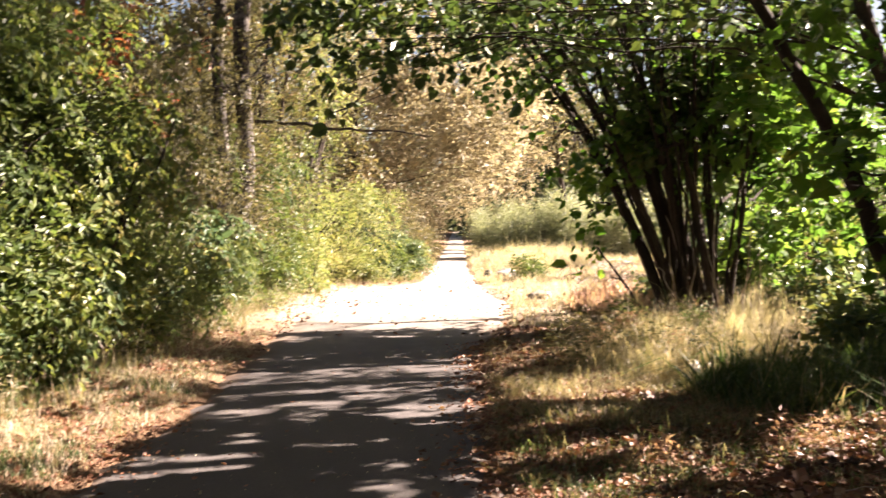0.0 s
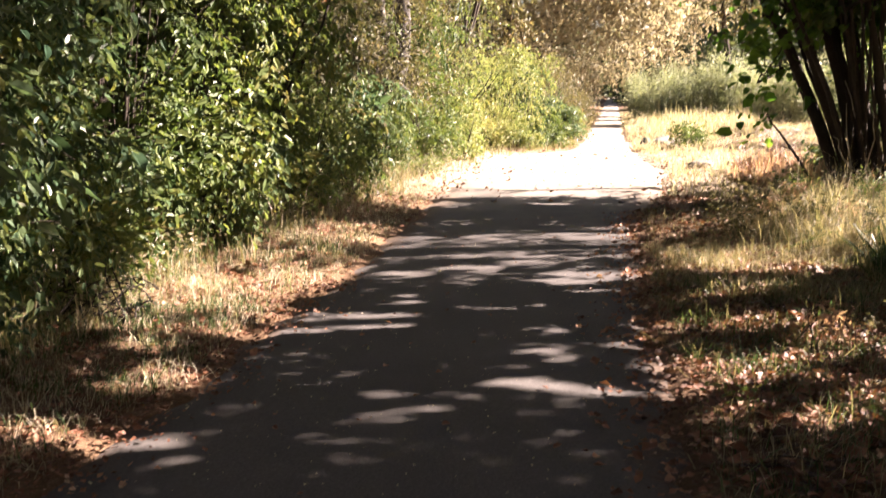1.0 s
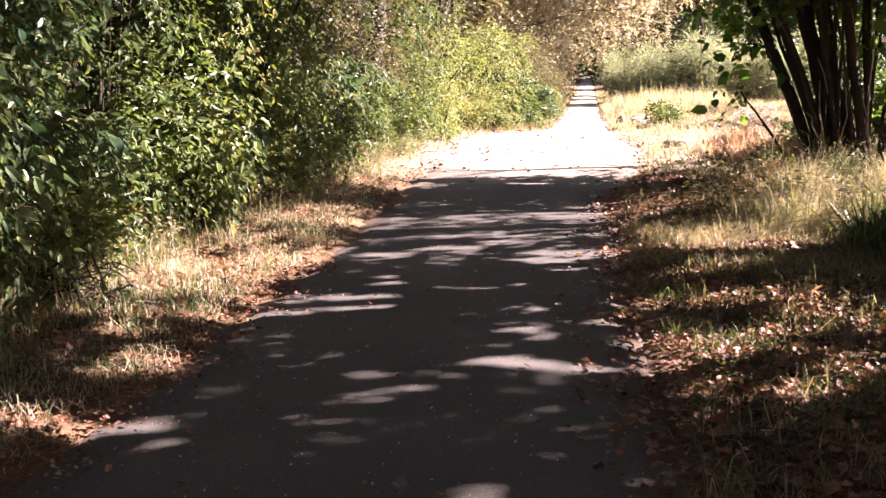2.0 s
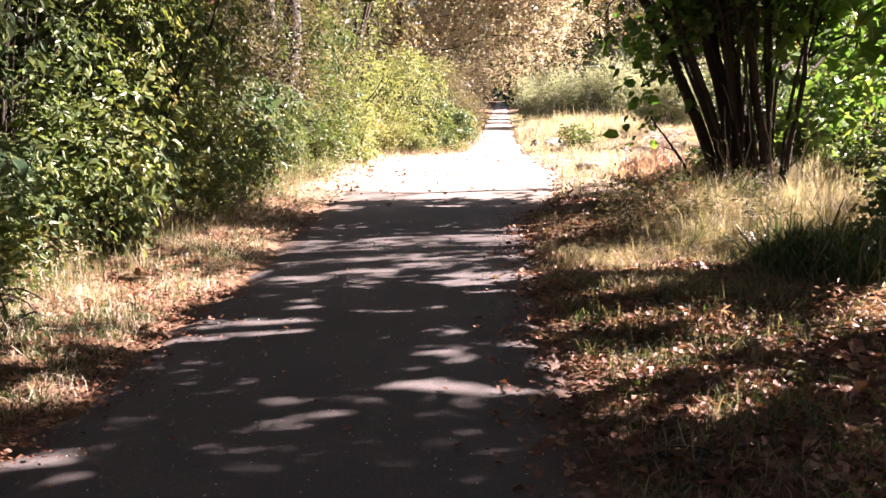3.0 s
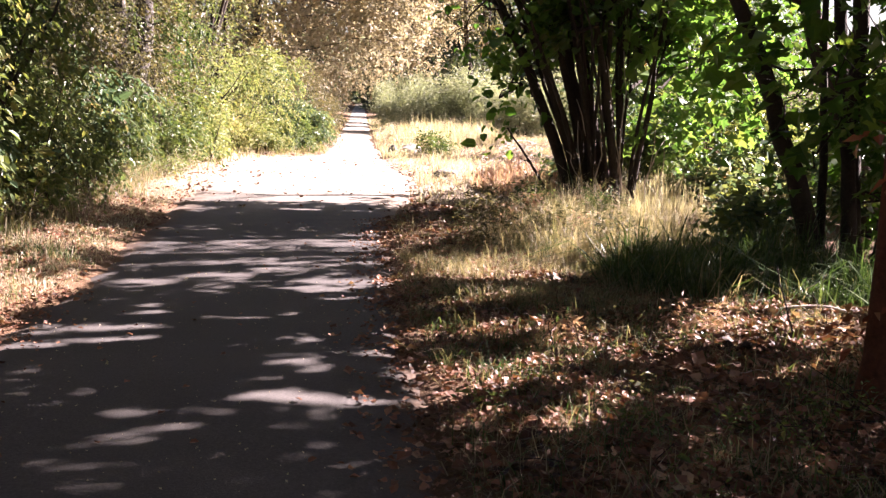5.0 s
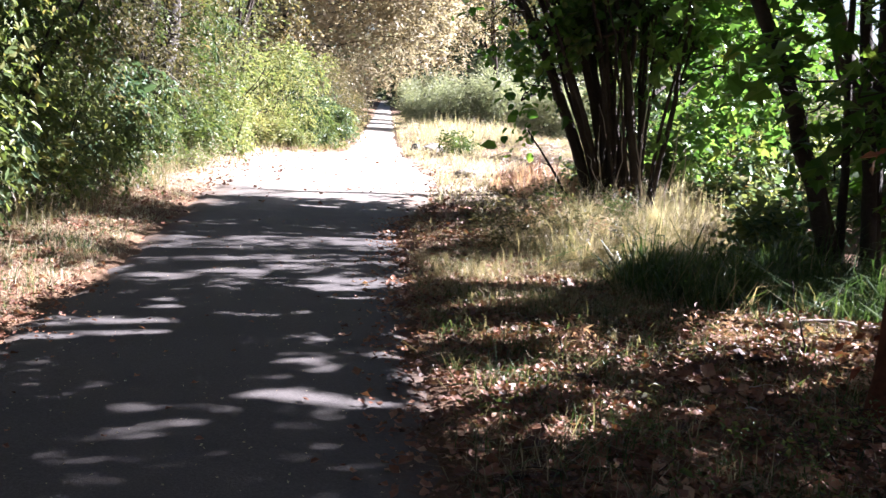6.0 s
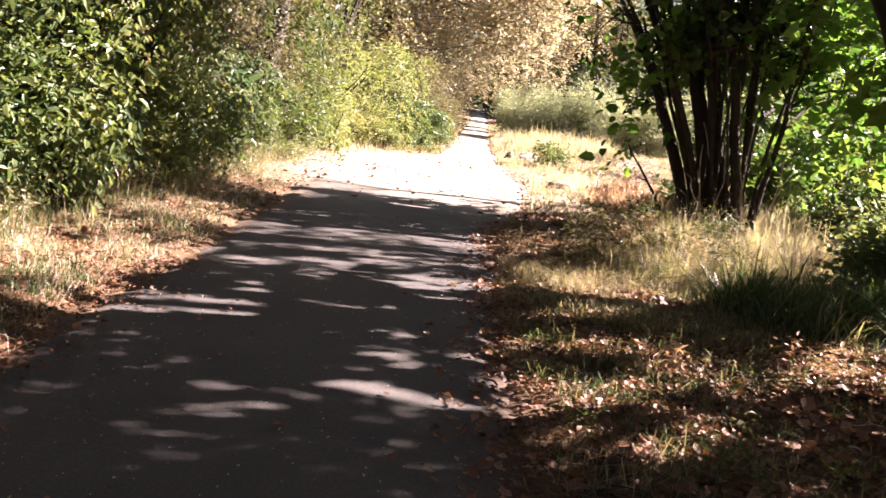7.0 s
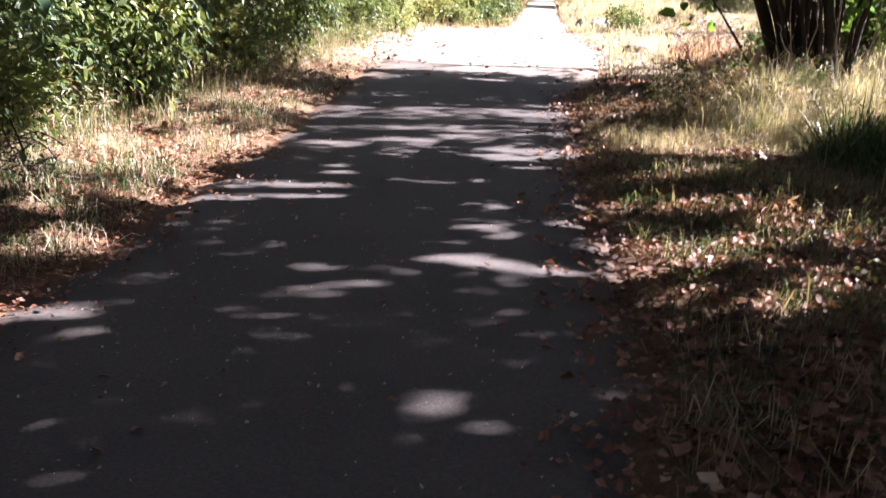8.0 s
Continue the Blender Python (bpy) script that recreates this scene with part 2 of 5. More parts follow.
# leaf outlines: (along the midrib, across, lift); triangles
OVAL = (np.array([(0, 0, 0), (0.45, -0.26, 0.10), (1, 0, -0.12), (0.45, 0.26, 0.10)]), np.array([(0, 1, 2), (0, 2, 3)]))
BROAD = (np.array([(0, 0, 0), (0.4, -0.42, 0.10), (1, 0, -0.10), (0.4, 0.42, 0.10)]), np.array([(0, 1, 2), (0, 2, 3)]))
SLIM = (np.array([(0, 0, 0), (0.45, -0.14, 0.04), (1, 0, -0.08), (0.45, 0.14, 0.04)]), np.array([(0, 1, 2), (0, 2, 3)]))
LOBED = (np.array([(0, 0, 0), (0.05, -0.42, 0.10), (0.42, -0.26, 0.05), (0.62, -0.50, 0.08), (0.66, -0.17, 0.02), (1.0, 0, -0.12),
                   (0.66, 0.17, 0.02), (0.62, 0.50, 0.08), (0.42, 0.26, 0.05), (0.05, 0.42, 0.10)]),
         np.array([(0, 1, 2), (0, 2, 4), (2, 3, 4), (0, 4, 5), (0, 5, 6), (0, 6, 8), (6, 7, 8), (0, 8, 9)]))
LONG = (np.array([(0, 0, 0), (0.22, -0.20, 0.08), (0.62, -0.22, 0.05), (1, 0, -0.16), (0.62, 0.22, 0.05), (0.22, 0.20, 0.08)]), np.array([(0, 1, 2), (0, 2, 3), (0, 3, 4), (0, 4, 5)]))
ROUND = (np.array([(0, 0, 0), (0.18, -0.34, 0.10), (0.62, -0.36, 0.08), (1, 0, -0.14), (0.62, 0.36, 0.08), (0.18, 0.34, 0.10)]), np.array([(0, 1, 2), (0, 2, 3), (0, 3, 4), (0, 4, 5)]))
CURLED = (np.array([(0, 0, 0), (0.3, -0.36, 0.22), (0.75, -0.22, 0.12), (1, 0, 0.20), (0.75, 0.22, 0.10), (0.3, 0.36, 0.26), (0.5, 0, 0.02)]),
          np.array([(0, 1, 6), (1, 2, 6), (2, 3, 6), (3, 4, 6), (4, 5, 6), (5, 0, 6)]))


def leaf_mesh(name, place, way, normal, size, shape, material):
    outline, tris = shape
    way = unit(way)
    side = unit(np.cross(normal, way))
    up = np.cross(way, side)
    verts = (place[:, None] + size[:, None, None] * (outline[None, :, :1] * way[:, None] + outline[None, :, 1:2] * side[:, None] + outline[None, :, 2:] * up[:, None]))
    faces = tris[None] + (np.arange(len(place)) * len(outline))[:, None, None]
    return raw_mesh(name, verts.reshape(-1, 3), faces.reshape(-1, 3), material)


def sprigs(rng, start, axis, length, count, size, droop=0.25, spread=0.8, toss=0.65):
    """Leaves in two ranks along short shoots. Returns places, ways, normals and sizes."""
    n = len(start)
    axis = unit(axis)
    side = unit(np.cross(axis, (0, 0, 1.0)) + 1e-4)
    out = []
    for j in range(count):
        along = (j + 0.6) / count
        hand = 1 if j % 2 else -1
        p = start + axis * (length * along)[:, None] - np.array((0, 0, 1)) * (droop * length * along * along)[:, None]
        p = p + rng.normal(0, 0.025, (n, 3))
        w = axis * 0.6 + side * hand * spread + rng.normal(0, 0.35, (n, 3)) - np.array((0, 0, droop))
        up = np.array((0, 0, 0.75)) + axis * 0.4 + rng.normal(0, toss, (n, 3))
        out.append((p, w, up, size * np.exp(rng.normal(0, 0.3, n))))
    return tuple(np.concatenate(a) for a in zip(*out))


def blob_shoots(rng, centre, radii, n, inner=0.55):
    """Starts and axes of shoots over the shell of a lumpy blob."""
    d = unit(rng.normal(0, 1, (n, 3)))
    lump = 1 + 0.22 * np.sin(d[:, 0] * 5 + centre[0] * 3) + 0.18 * np.sin(d[:, 2] * 6 + d[:, 1] * 4 + centre[1])
    r = (inner ** 3 + (1 - inner ** 3) * rng.random(n)) ** (1 / 3)
    p = np.asarray(centre) + d * np.asarray(radii) * (r * lump)[:, None]
    return p, unit(d + rng.normal(0, 0.45, (n, 3)) + np.array((0, 0, 0.1)))


def tubes(paths, sides=6):
    """Tapered tubes. paths: (points (n, 3), radii (n)). Returns verts, quads."""
    verts, quads, base = [], [], 0
    ring = np.linspace(0, 2 * math.pi, sides, endpoint=False)
    for pts, rad in paths:
        pts, rad = np.asarray(pts, float), np.asarray(rad, float)
        t = unit(np.gradient(pts, axis=0))
        ref = np.where(np.abs(t[:, 2:3]) > 0.9, np.array([[1.0, 0, 0]]), np.array([[0, 0, 1.0]]))
        a = unit(np.cross(t, ref))
        b = np.cross(t, a)
        v = pts[:, None] + rad[:, None, None] * (np.cos(ring)[None, :, None] * a[:, None] + np.sin(ring)[None, :, None] * b[:, None])
        verts.append(v.reshape(-1, 3))
        i, j = np.meshgrid(np.arange(len(pts) - 1), np.arange(sides), indexing="ij")
        k = (j + 1) % sides
        quads.append(np.stack([base + i * sides + j, base + i * sides + k, base + (i + 1) * sides + k, base + (i + 1) * sides + j], -1).reshape(-1, 4))
        base += len(pts) * sides
    return np.concatenate(verts), np.concatenate(quads)


def bent(rng, a, b, n=7, sag=0.0, wobble=0.04):
    """A slightly crooked line from a to b."""
    a, b = np.asarray(a, float), np.asarray(b, float)
    s = np.linspace(0, 1, n)
    pts = a + (b - a) * s[:, None]
    pts[:, 2] += sag * np.sin(s * math.pi)
    walk_off = np.cumsum(rng.normal(0, wobble, (n, 3)), axis=0)
    walk_off -= walk_off[0]
    return pts + walk_off * np.minimum(1, s * 3)[:, None]


def blades(rng, x, y, z, height, width, lean=0.45):
    """Grass: each blade a bent strip ending in a point. Returns verts, triangles."""
    n = len(x)
    turn = rng.random(n) * 2 * math.pi
    over = np.stack([np.cos(turn), np.sin(turn), np.zeros(n)], -1)
    side = np.stack([-np.sin(turn), np.cos(turn), np.zeros(n)], -1)
    face = rng.random(n) * 2 * math.pi
    side = side * np.cos(face)[:, None] + over * np.sin(face)[:, None]
    base = np.stack([x, y, z - 0.01], -1)
    bend = np.abs(rng.normal(0, lean, n))
    up = np.array((0, 0, 1.0))
    mid = base + height[:, None] * (0.55 * up + (0.22 * bend)[:, None] * over)
    tip = base + height[:, None] * ((1 - 0.35 * bend)[:, None] * up + (0.85 * bend)[:, None] * over)
    w = width[:, None] * side
    verts = np.stack([base - w, base + w, mid + w * 0.8, mid - w * 0.8, tip], 1).reshape(-1, 3)
    tris = np.array([(0, 1, 2), (0, 2, 3), (3, 2, 4)])[None] + (np.arange(n) * 5)[:, None, None]
    return verts, tris.reshape(-1, 3)


# ---------------------------------------------------------------- ground, path
def path_left(y):
    """The left edge: it widens into a dusty apron in the sun, then draws in sharply."""
    line = np.interp(y, (-20, 8, 11, 14, 18, 22.6, 24.0, 25.4, 28, 150), (-2.30, -2.30, -2.42, -2.62, -2.80, -2.95, -2.3, -1.1, -0.85, 0.10))
    return line + 0.05 * np.sin(y * 1.7) + 0.04 * np.sin(y * 4.3) + 0.03 * np.sin(y * 9.7 + 1) + 0.02 * np.sin(y * 23)


def path_right(y):
    line = np.interp(y, (-20, 11, 13, 15.5, 18.5, 22, 25, 28, 150), (0.36, 0.38, 0.50, 0.95, 1.20, 0.95, 0.72, 0.62, 0.62))
    return line + 0.05 * np.sin(y * 1.3 + 2) + 0.04 * np.sin(y * 3.9) + 0.03 * np.sin(y * 8.9 + 2) + 0.02 * np.sin(y * 21)


def climb(y):
    """The far end of the path rises gently out of the meadow."""
    return 0.0135 * np.clip(np.asarray(y, float) - 52, 0, 110)


def land(x, y):
    """Height of the ground."""
    x, y = np.asarray(x, float), np.asarray(y, float)
    l, r = path_left(y), path_right(y)
    left, right = np.maximum(0, l - x), np.maximum(0, x - r)
    h = climb(y) + 0.16 * (1 - np.exp(-left * 0.8)) + 0.10 * (1 - np.exp(-right * 0.5))
    h = h + 0.03 * np.sin(x * 2.1 + y * 0.7) * np.sin(y * 1.3 - x) * np.minimum(1, (left + right) * 1.5)
    h = h + 0.30 * np.exp(-((x - 3.2) / 2.0) ** 2 - ((y - 36) / 6.0) ** 2)
    inside = np.minimum(x - l, r - x)
    return h - 0.06 * np.clip(inside * 8, 0, 1)


def stretch(dense, out, factor=1.35):
    steps, d, total = [], dense, 0.0
    while total < out:
        d *= factor
        total += d
        steps.append(total)
    return np.array(steps)


gx = np.concatenate([-6.5 - stretch(0.14, 1800)[::-1], np.arange(-6.5, 6.51, 0.14), 6.5 + stretch(0.14, 1800)])
gy = np.concatenate([-1 - stretch(0.2, 900)[::-1], np.arange(-1, 34, 0.2), 34 + stretch(0.25, 2600, 1.12)])
X, Y = np.meshgrid(gx, gy, indexing="ij")
Z = land(X, Y)
i, j = np.meshgrid(np.arange(len(gx) - 1), np.arange(len(gy) - 1), indexing="ij")
nid = lambda a, b: a * len(gy) + b
quads = np.stack([nid(i, j), nid(i + 1, j), nid(i + 1, j + 1), nid(i, j + 1)], -1).reshape(-1, 4)
ground = new("ground", raw_mesh("ground", np.stack([X, Y, Z], -1).reshape(-1, 3), quads, M_SOIL, True))
tagged(ground, "brown soil with dry grass and leaf litter", "ground", kind="structure")


def path_strip(name, y0, y1, step, material, label, lift=0.0):
    ys = np.arange(y0, y1 + step * 0.5, step)
    us = np.linspace(0, 1, 15)
    U, V = np.meshgrid(us, ys, indexing="ij")
    L, R = path_left(V) - 0.04, path_right(V) + 0.04
    ragged = 0.05 * np.sin(V * 9 + U * 3) * (np.abs(U - 0.5) * 2) ** 6
    px = L + (R - L) * U + ragged
    pz = 0.012 * (1 - (2 * U - 1) ** 2) + lift + 0.002 * np.sin(px * 5 + V * 3)
    pz = pz + climb(V) - 0.045 * (np.abs(U - 0.5) * 2) ** 40
    a, b = np.meshgrid(np.arange(len(us) - 1), np.arange(len(ys) - 1), indexing="ij")
    k = len(ys)
    q = np.stack([a * k + b, (a + 1) * k + b, (a + 1) * k + b + 1, a * k + b + 1], -1).reshape(-1, 4)
    ob = new(name, raw_mesh(name, np.stack([px, V, pz], -1).reshape(-1, 3), q, material, True))
    return tagged(ob, label, "path", kind="structure")


path_strip("path", -14, 150, 0.12, M_PATH, "worn dark asphalt footpath, coloured pale as gravel along the sunlit stretch")


# ---------------------------------------------------------------- sun openings
# Ellipses on the ground (x, y, half width, half length) kept sunlit by cutting crown leaves away.
NEAR_PATH = [(-0.87, 4.45, 0.13, 0.032), (-1.02, 4.34, 0.077, 0.015), (-1.33, 4.48, 0.049, 0.016), (-1.41, 4.3, 0.065, 0.012), (-1.18, 4.09, 0.04, 0.013), (-0.99, 4.12, 0.055, 0.013),
             (-1.09, 3.96, 0.097, 0.02), (-1.15, 3.75, 0.07, 0.013), (-0.66, 4.04, 0.052, 0.019), (0.34, 4.52, 0.078, 0.02), (-0.38, 3.26, 0.127, 0.019), (-0.45, 3.06, 0.065, 0.01),
             (-0.28, 2.74, 0.088, 0.016), (-0.04, 2.82, 0.051, 0.012), (-1.09, 2.58, 0.071, 0.011), (-1.83, 3.25, 0.056, 0.011), (-1.46, 3.4, 0.046, 0.008), (-1.52, 2.62, 0.06, 0.01),
             (-1.36, 2.74, 0.027, 0.007), (-0.18, 3.07, 0.056, 0.008), (-1.99, 3.83, 0.207, 0.026), (-2.15, 3.71, 0.099, 0.019), (0.07, 3.01, 0.034, 0.007), (-0.59, 2.68, 0.037, 0.006)]
NEXT_PATH = [(-2.07, 5.88, 0.205, 0.043), (-0.68, 5.34, 0.128, 0.018), (-0.38, 4.92, 0.242, 0.052), (-0.1, 4.87, 0.188, 0.031), (0.17, 4.81, 0.162, 0.025), (-0.57, 5, 0.094, 0.016),
             (-1.18, 4.71, 0.11, 0.019), (-1.11, 4.61, 0.06, 0.018), (-0.69, 4.7, 0.05, 0.019), (-1.98, 5.34, 0.08, 0.047), (0.17, 5.85, 0.131, 0.022), (-0.41, 5.53, 0.084, 0.019),
             (-0.07, 5.47, 0.06, 0.019)]
MID_PATH = [(-1.5, 6.34, 0.48, 0.07), (-1.82, 6.09, 0.52, 0.085), (-0.74, 6.43, 0.206, 0.034), (-1.45, 7.06, 0.164, 0.051), (-1.48, 6.83, 0.176, 0.038), (-1.73, 7.96, 0.226, 0.065),
            (-1.2, 8.29, 0.228, 0.056), (-0.78, 8.65, 0.117, 0.046), (-0.26, 8.1, 0.224, 0.068), (0.09, 8.09, 0.273, 0.095), (-0.29, 7.8, 0.258, 0.076), (-0.33, 6.11, 0.073, 0.047),
            (0.3, 6.33, 0.078, 0.042), (0.01, 7.07, 0.098, 0.031), (-2.48, 7.22, 0.214, 0.042), (-0.02, 6.59, 0.091, 0.027), (-2.26, 6.42, 0.159, 0.034)]
FAR_PATH = [(-1.15, 11.4, 0.994, 0.151), (-0.7, 13.3, 0.792, 0.05), (-1, 14.5, 1.224, 0.168), (-0.4, 12.4, 0.648, 0.059),
            (-1.7, 12.7, 0.36, 0.05)]
LITTER_VERGE = [(1.2, 5.85, 0.189, 0.061), (1.75, 5.65, 0.203, 0.056), (2.2, 5.9, 0.149, 0.056), (1.5, 6.1, 0.135, 0.047), (2, 5.35, 0.135, 0.037), (0.95, 5.45, 0.108, 0.037), (1.3, 5, 0.095, 0.033),
                (0.55, 4.5, 0.149, 0.033), (1.7, 4.75, 0.122, 0.033), (2.9, 5.75, 0.27, 0.065), (2.4, 6.1, 0.405, 0.075), (1.5, 5.85, 0.338, 0.047), (3.5, 5.9, 0.27, 0.056), (2.5, 5.2, 0.169, 0.037)]
GRASS_VERGE = [(4.05, 7.2, 0.35, 0.2), (2.9, 8.1, 0.3, 0.08), (1.4, 8.3, 0.644, 0.28), (1, 11.6, 0.552, 0.28), (1.6, 12.4, 0.644, 0.32), (1.15, 8.4, 0.506, 0.24), (3.7, 7.15, 0.506, 0.2), (0.85, 6.3, 0.46, 0.16), (0.9, 7.25, 0.368, 0.16), (2.2, 10.2, 0.782, 1.2), (1.15, 9, 0.644, 0.24), (1.9, 13.3, 1.104, 0.76),
               (2.6, 6.35, 0.46, 0.112), (3.3, 6.4, 0.368, 0.096), (3.2, 6.9, 0.644, 0.176), (1.6, 15.2, 1.012, 0.72), (0.9, 12.2, 0.46, 0.24), (3.2, 10.8, 0.92, 0.72), (2.9, 9.5, 0.552, 0.36),
               (3.4, 12.2, 0.828, 0.48), (2, 9.3, 0.46, 0.24)]
DRY_VERGE = [(-2.9, 5.15, 0.24, 0.06), (-2.5, 4.75, 0.25, 0.06), (-3.25, 5.5, 0.38, 0.1), (-2.45, 3.75, 0.45, 0.06), (-2.55, 4.5, 0.2, 0.05), (-3, 10.9, 0.7, 0.6), (-3.2, 11.9, 0.7, 0.6), (-3.15, 6.4, 0.8, 0.7), (-2.65, 8.1, 0.5, 0.6), (-3.6, 7.4, 0.7, 0.7), (-2.6, 11, 0.5, 0.35), (-3.38, 8.6, 0.8, 0.95),
             (-3.1, 6.9, 0.55, 0.55), (-3.05, 9.9, 0.6, 0.8), (-3.3, 12.2, 1, 1.2), (-3.3, 7.5, 0.95, 1.4), (-3.2, 13.1, 1.2, 0.6), (-3.4, 14.5, 1.1, 0.7)]
HEDGE_SUN = [(-7.2, 10.4, 1.4, 1.1), (-8.5, 9.9, 1.1, 1.0), (-9.5, 9.5, 1.0, 1.0), (-5.6, 13.5, 1.2, 0.9), (-6.6, 9.6, 1.3, 1.1), (-5.5, 10.2, 1.0, 0.9),
             (-4.6, 10.8, 0.8, 0.8), (-5.1, 9.3, 1.1, 1.2), (-5.4, 11.0, 1.3, 1.1), (-6.8, 11.4, 1.2, 1.0)]
# sun that reaches the broad leaves beside the clump's stems
CLUMP_SUN = [(2.2, 12.7, 0.8, 0.5), (1.2, 12.3, 0.9, 0.5), (0.0, 11.9, 0.9, 0.45), (-1.3, 11.4, 0.7, 0.4), (3.2, 12.9, 0.8, 0.5), (1.6, 14.2, 1.0, 0.6)]
OPENINGS = CLUMP_SUN + NEAR_PATH + NEXT_PATH + MID_PATH + FAR_PATH + LITTER_VERGE + GRASS_VERGE + DRY_VERGE + HEDGE_SUN
rng = np.random.default_rng(9)
# freckles of sun on the leafy verge
for n in range(6):
    OPENINGS.append((rng.uniform(0.45, 1.4), rng.uniform(4.4, 5.6), rng.uniform(0.08, 0.22), rng.uniform(0.05, 0.09)))
for n in range(4):
    OPENINGS.append((rng.uniform(0.4, 1.0), rng.uniform(4.3, 5.2), rng.uniform(0.12, 0.28), rng.uniform(0.06, 0.11)))
for n in range(20):
    OPENINGS.append((rng.uniform(-2.4, 0.5), rng.uniform(10.9, 13.4), rng.uniform(0.06, 0.28), rng.uniform(0.015, 0.04)))
for n in range(16):
    OPENINGS.append((rng.uniform(-6.6, -4.3), rng.uniform(5.8, 9.0), rng.uniform(0.2, 0.5), rng.uniform(0.2, 0.45)))
for n in range(20):
    OPENINGS.append((rng.uniform(0.6, 4.0), rng.normal(5.9, 0.35), rng.uniform(0.04, 0.13), rng.uniform(0.02, 0.045)))
for n in range(8):
    OPENINGS.append((rng.uniform(0.5, 4.2), rng.uniform(6.3, 8.6), rng.uniform(0.04, 0.12), rng.uniform(0.03, 0.07)))
for n in range(12):
    OPENINGS.append((rng.uniform(-2.2, 0.4), rng.uniform(5.2, 9.5), rng.uniform(0.05, 0.14), rng.uniform(0.015, 0.03)))
for n in range(12):
    OPENINGS.append((rng.uniform(-4.2, -2.6), rng.uniform(5.5, 7.2), rng.uniform(0.1, 0.3), rng.uniform(0.06, 0.14)))


def lit(p, open_field):
    """Whether the shadow of each place falls on ground that is to be kept sunlit."""
    k = p[:, 2] / TO_SUN[2]
    x, y = p[:, 0] - TO_SUN[0] * k, p[:, 1] - TO_SUN[1] * k
    x = x + 0.05 * np.sin(y * 41 + x * 9)
    y = y + 0.015 * np.sin(x * 37 + y * 7) + 0.012 * np.sin(x * 71 - y * 11)
    free = np.zeros(len(p), bool)
    for cx, cy, rx, ry in OPENINGS:
        free |= ((x - cx) / rx) ** 2 + ((y - cy) / ry) ** 2 < 1
    if open_field:
        edge = 13.3 - 0.35 * x + 0.25 * np.sin(x * 3) + 0.12 * np.sin(x * 11)
        free |= (y > edge) & (y < 62) & (x < 3.6) | (y > 12.8) & (x >= 3.6)
    return free


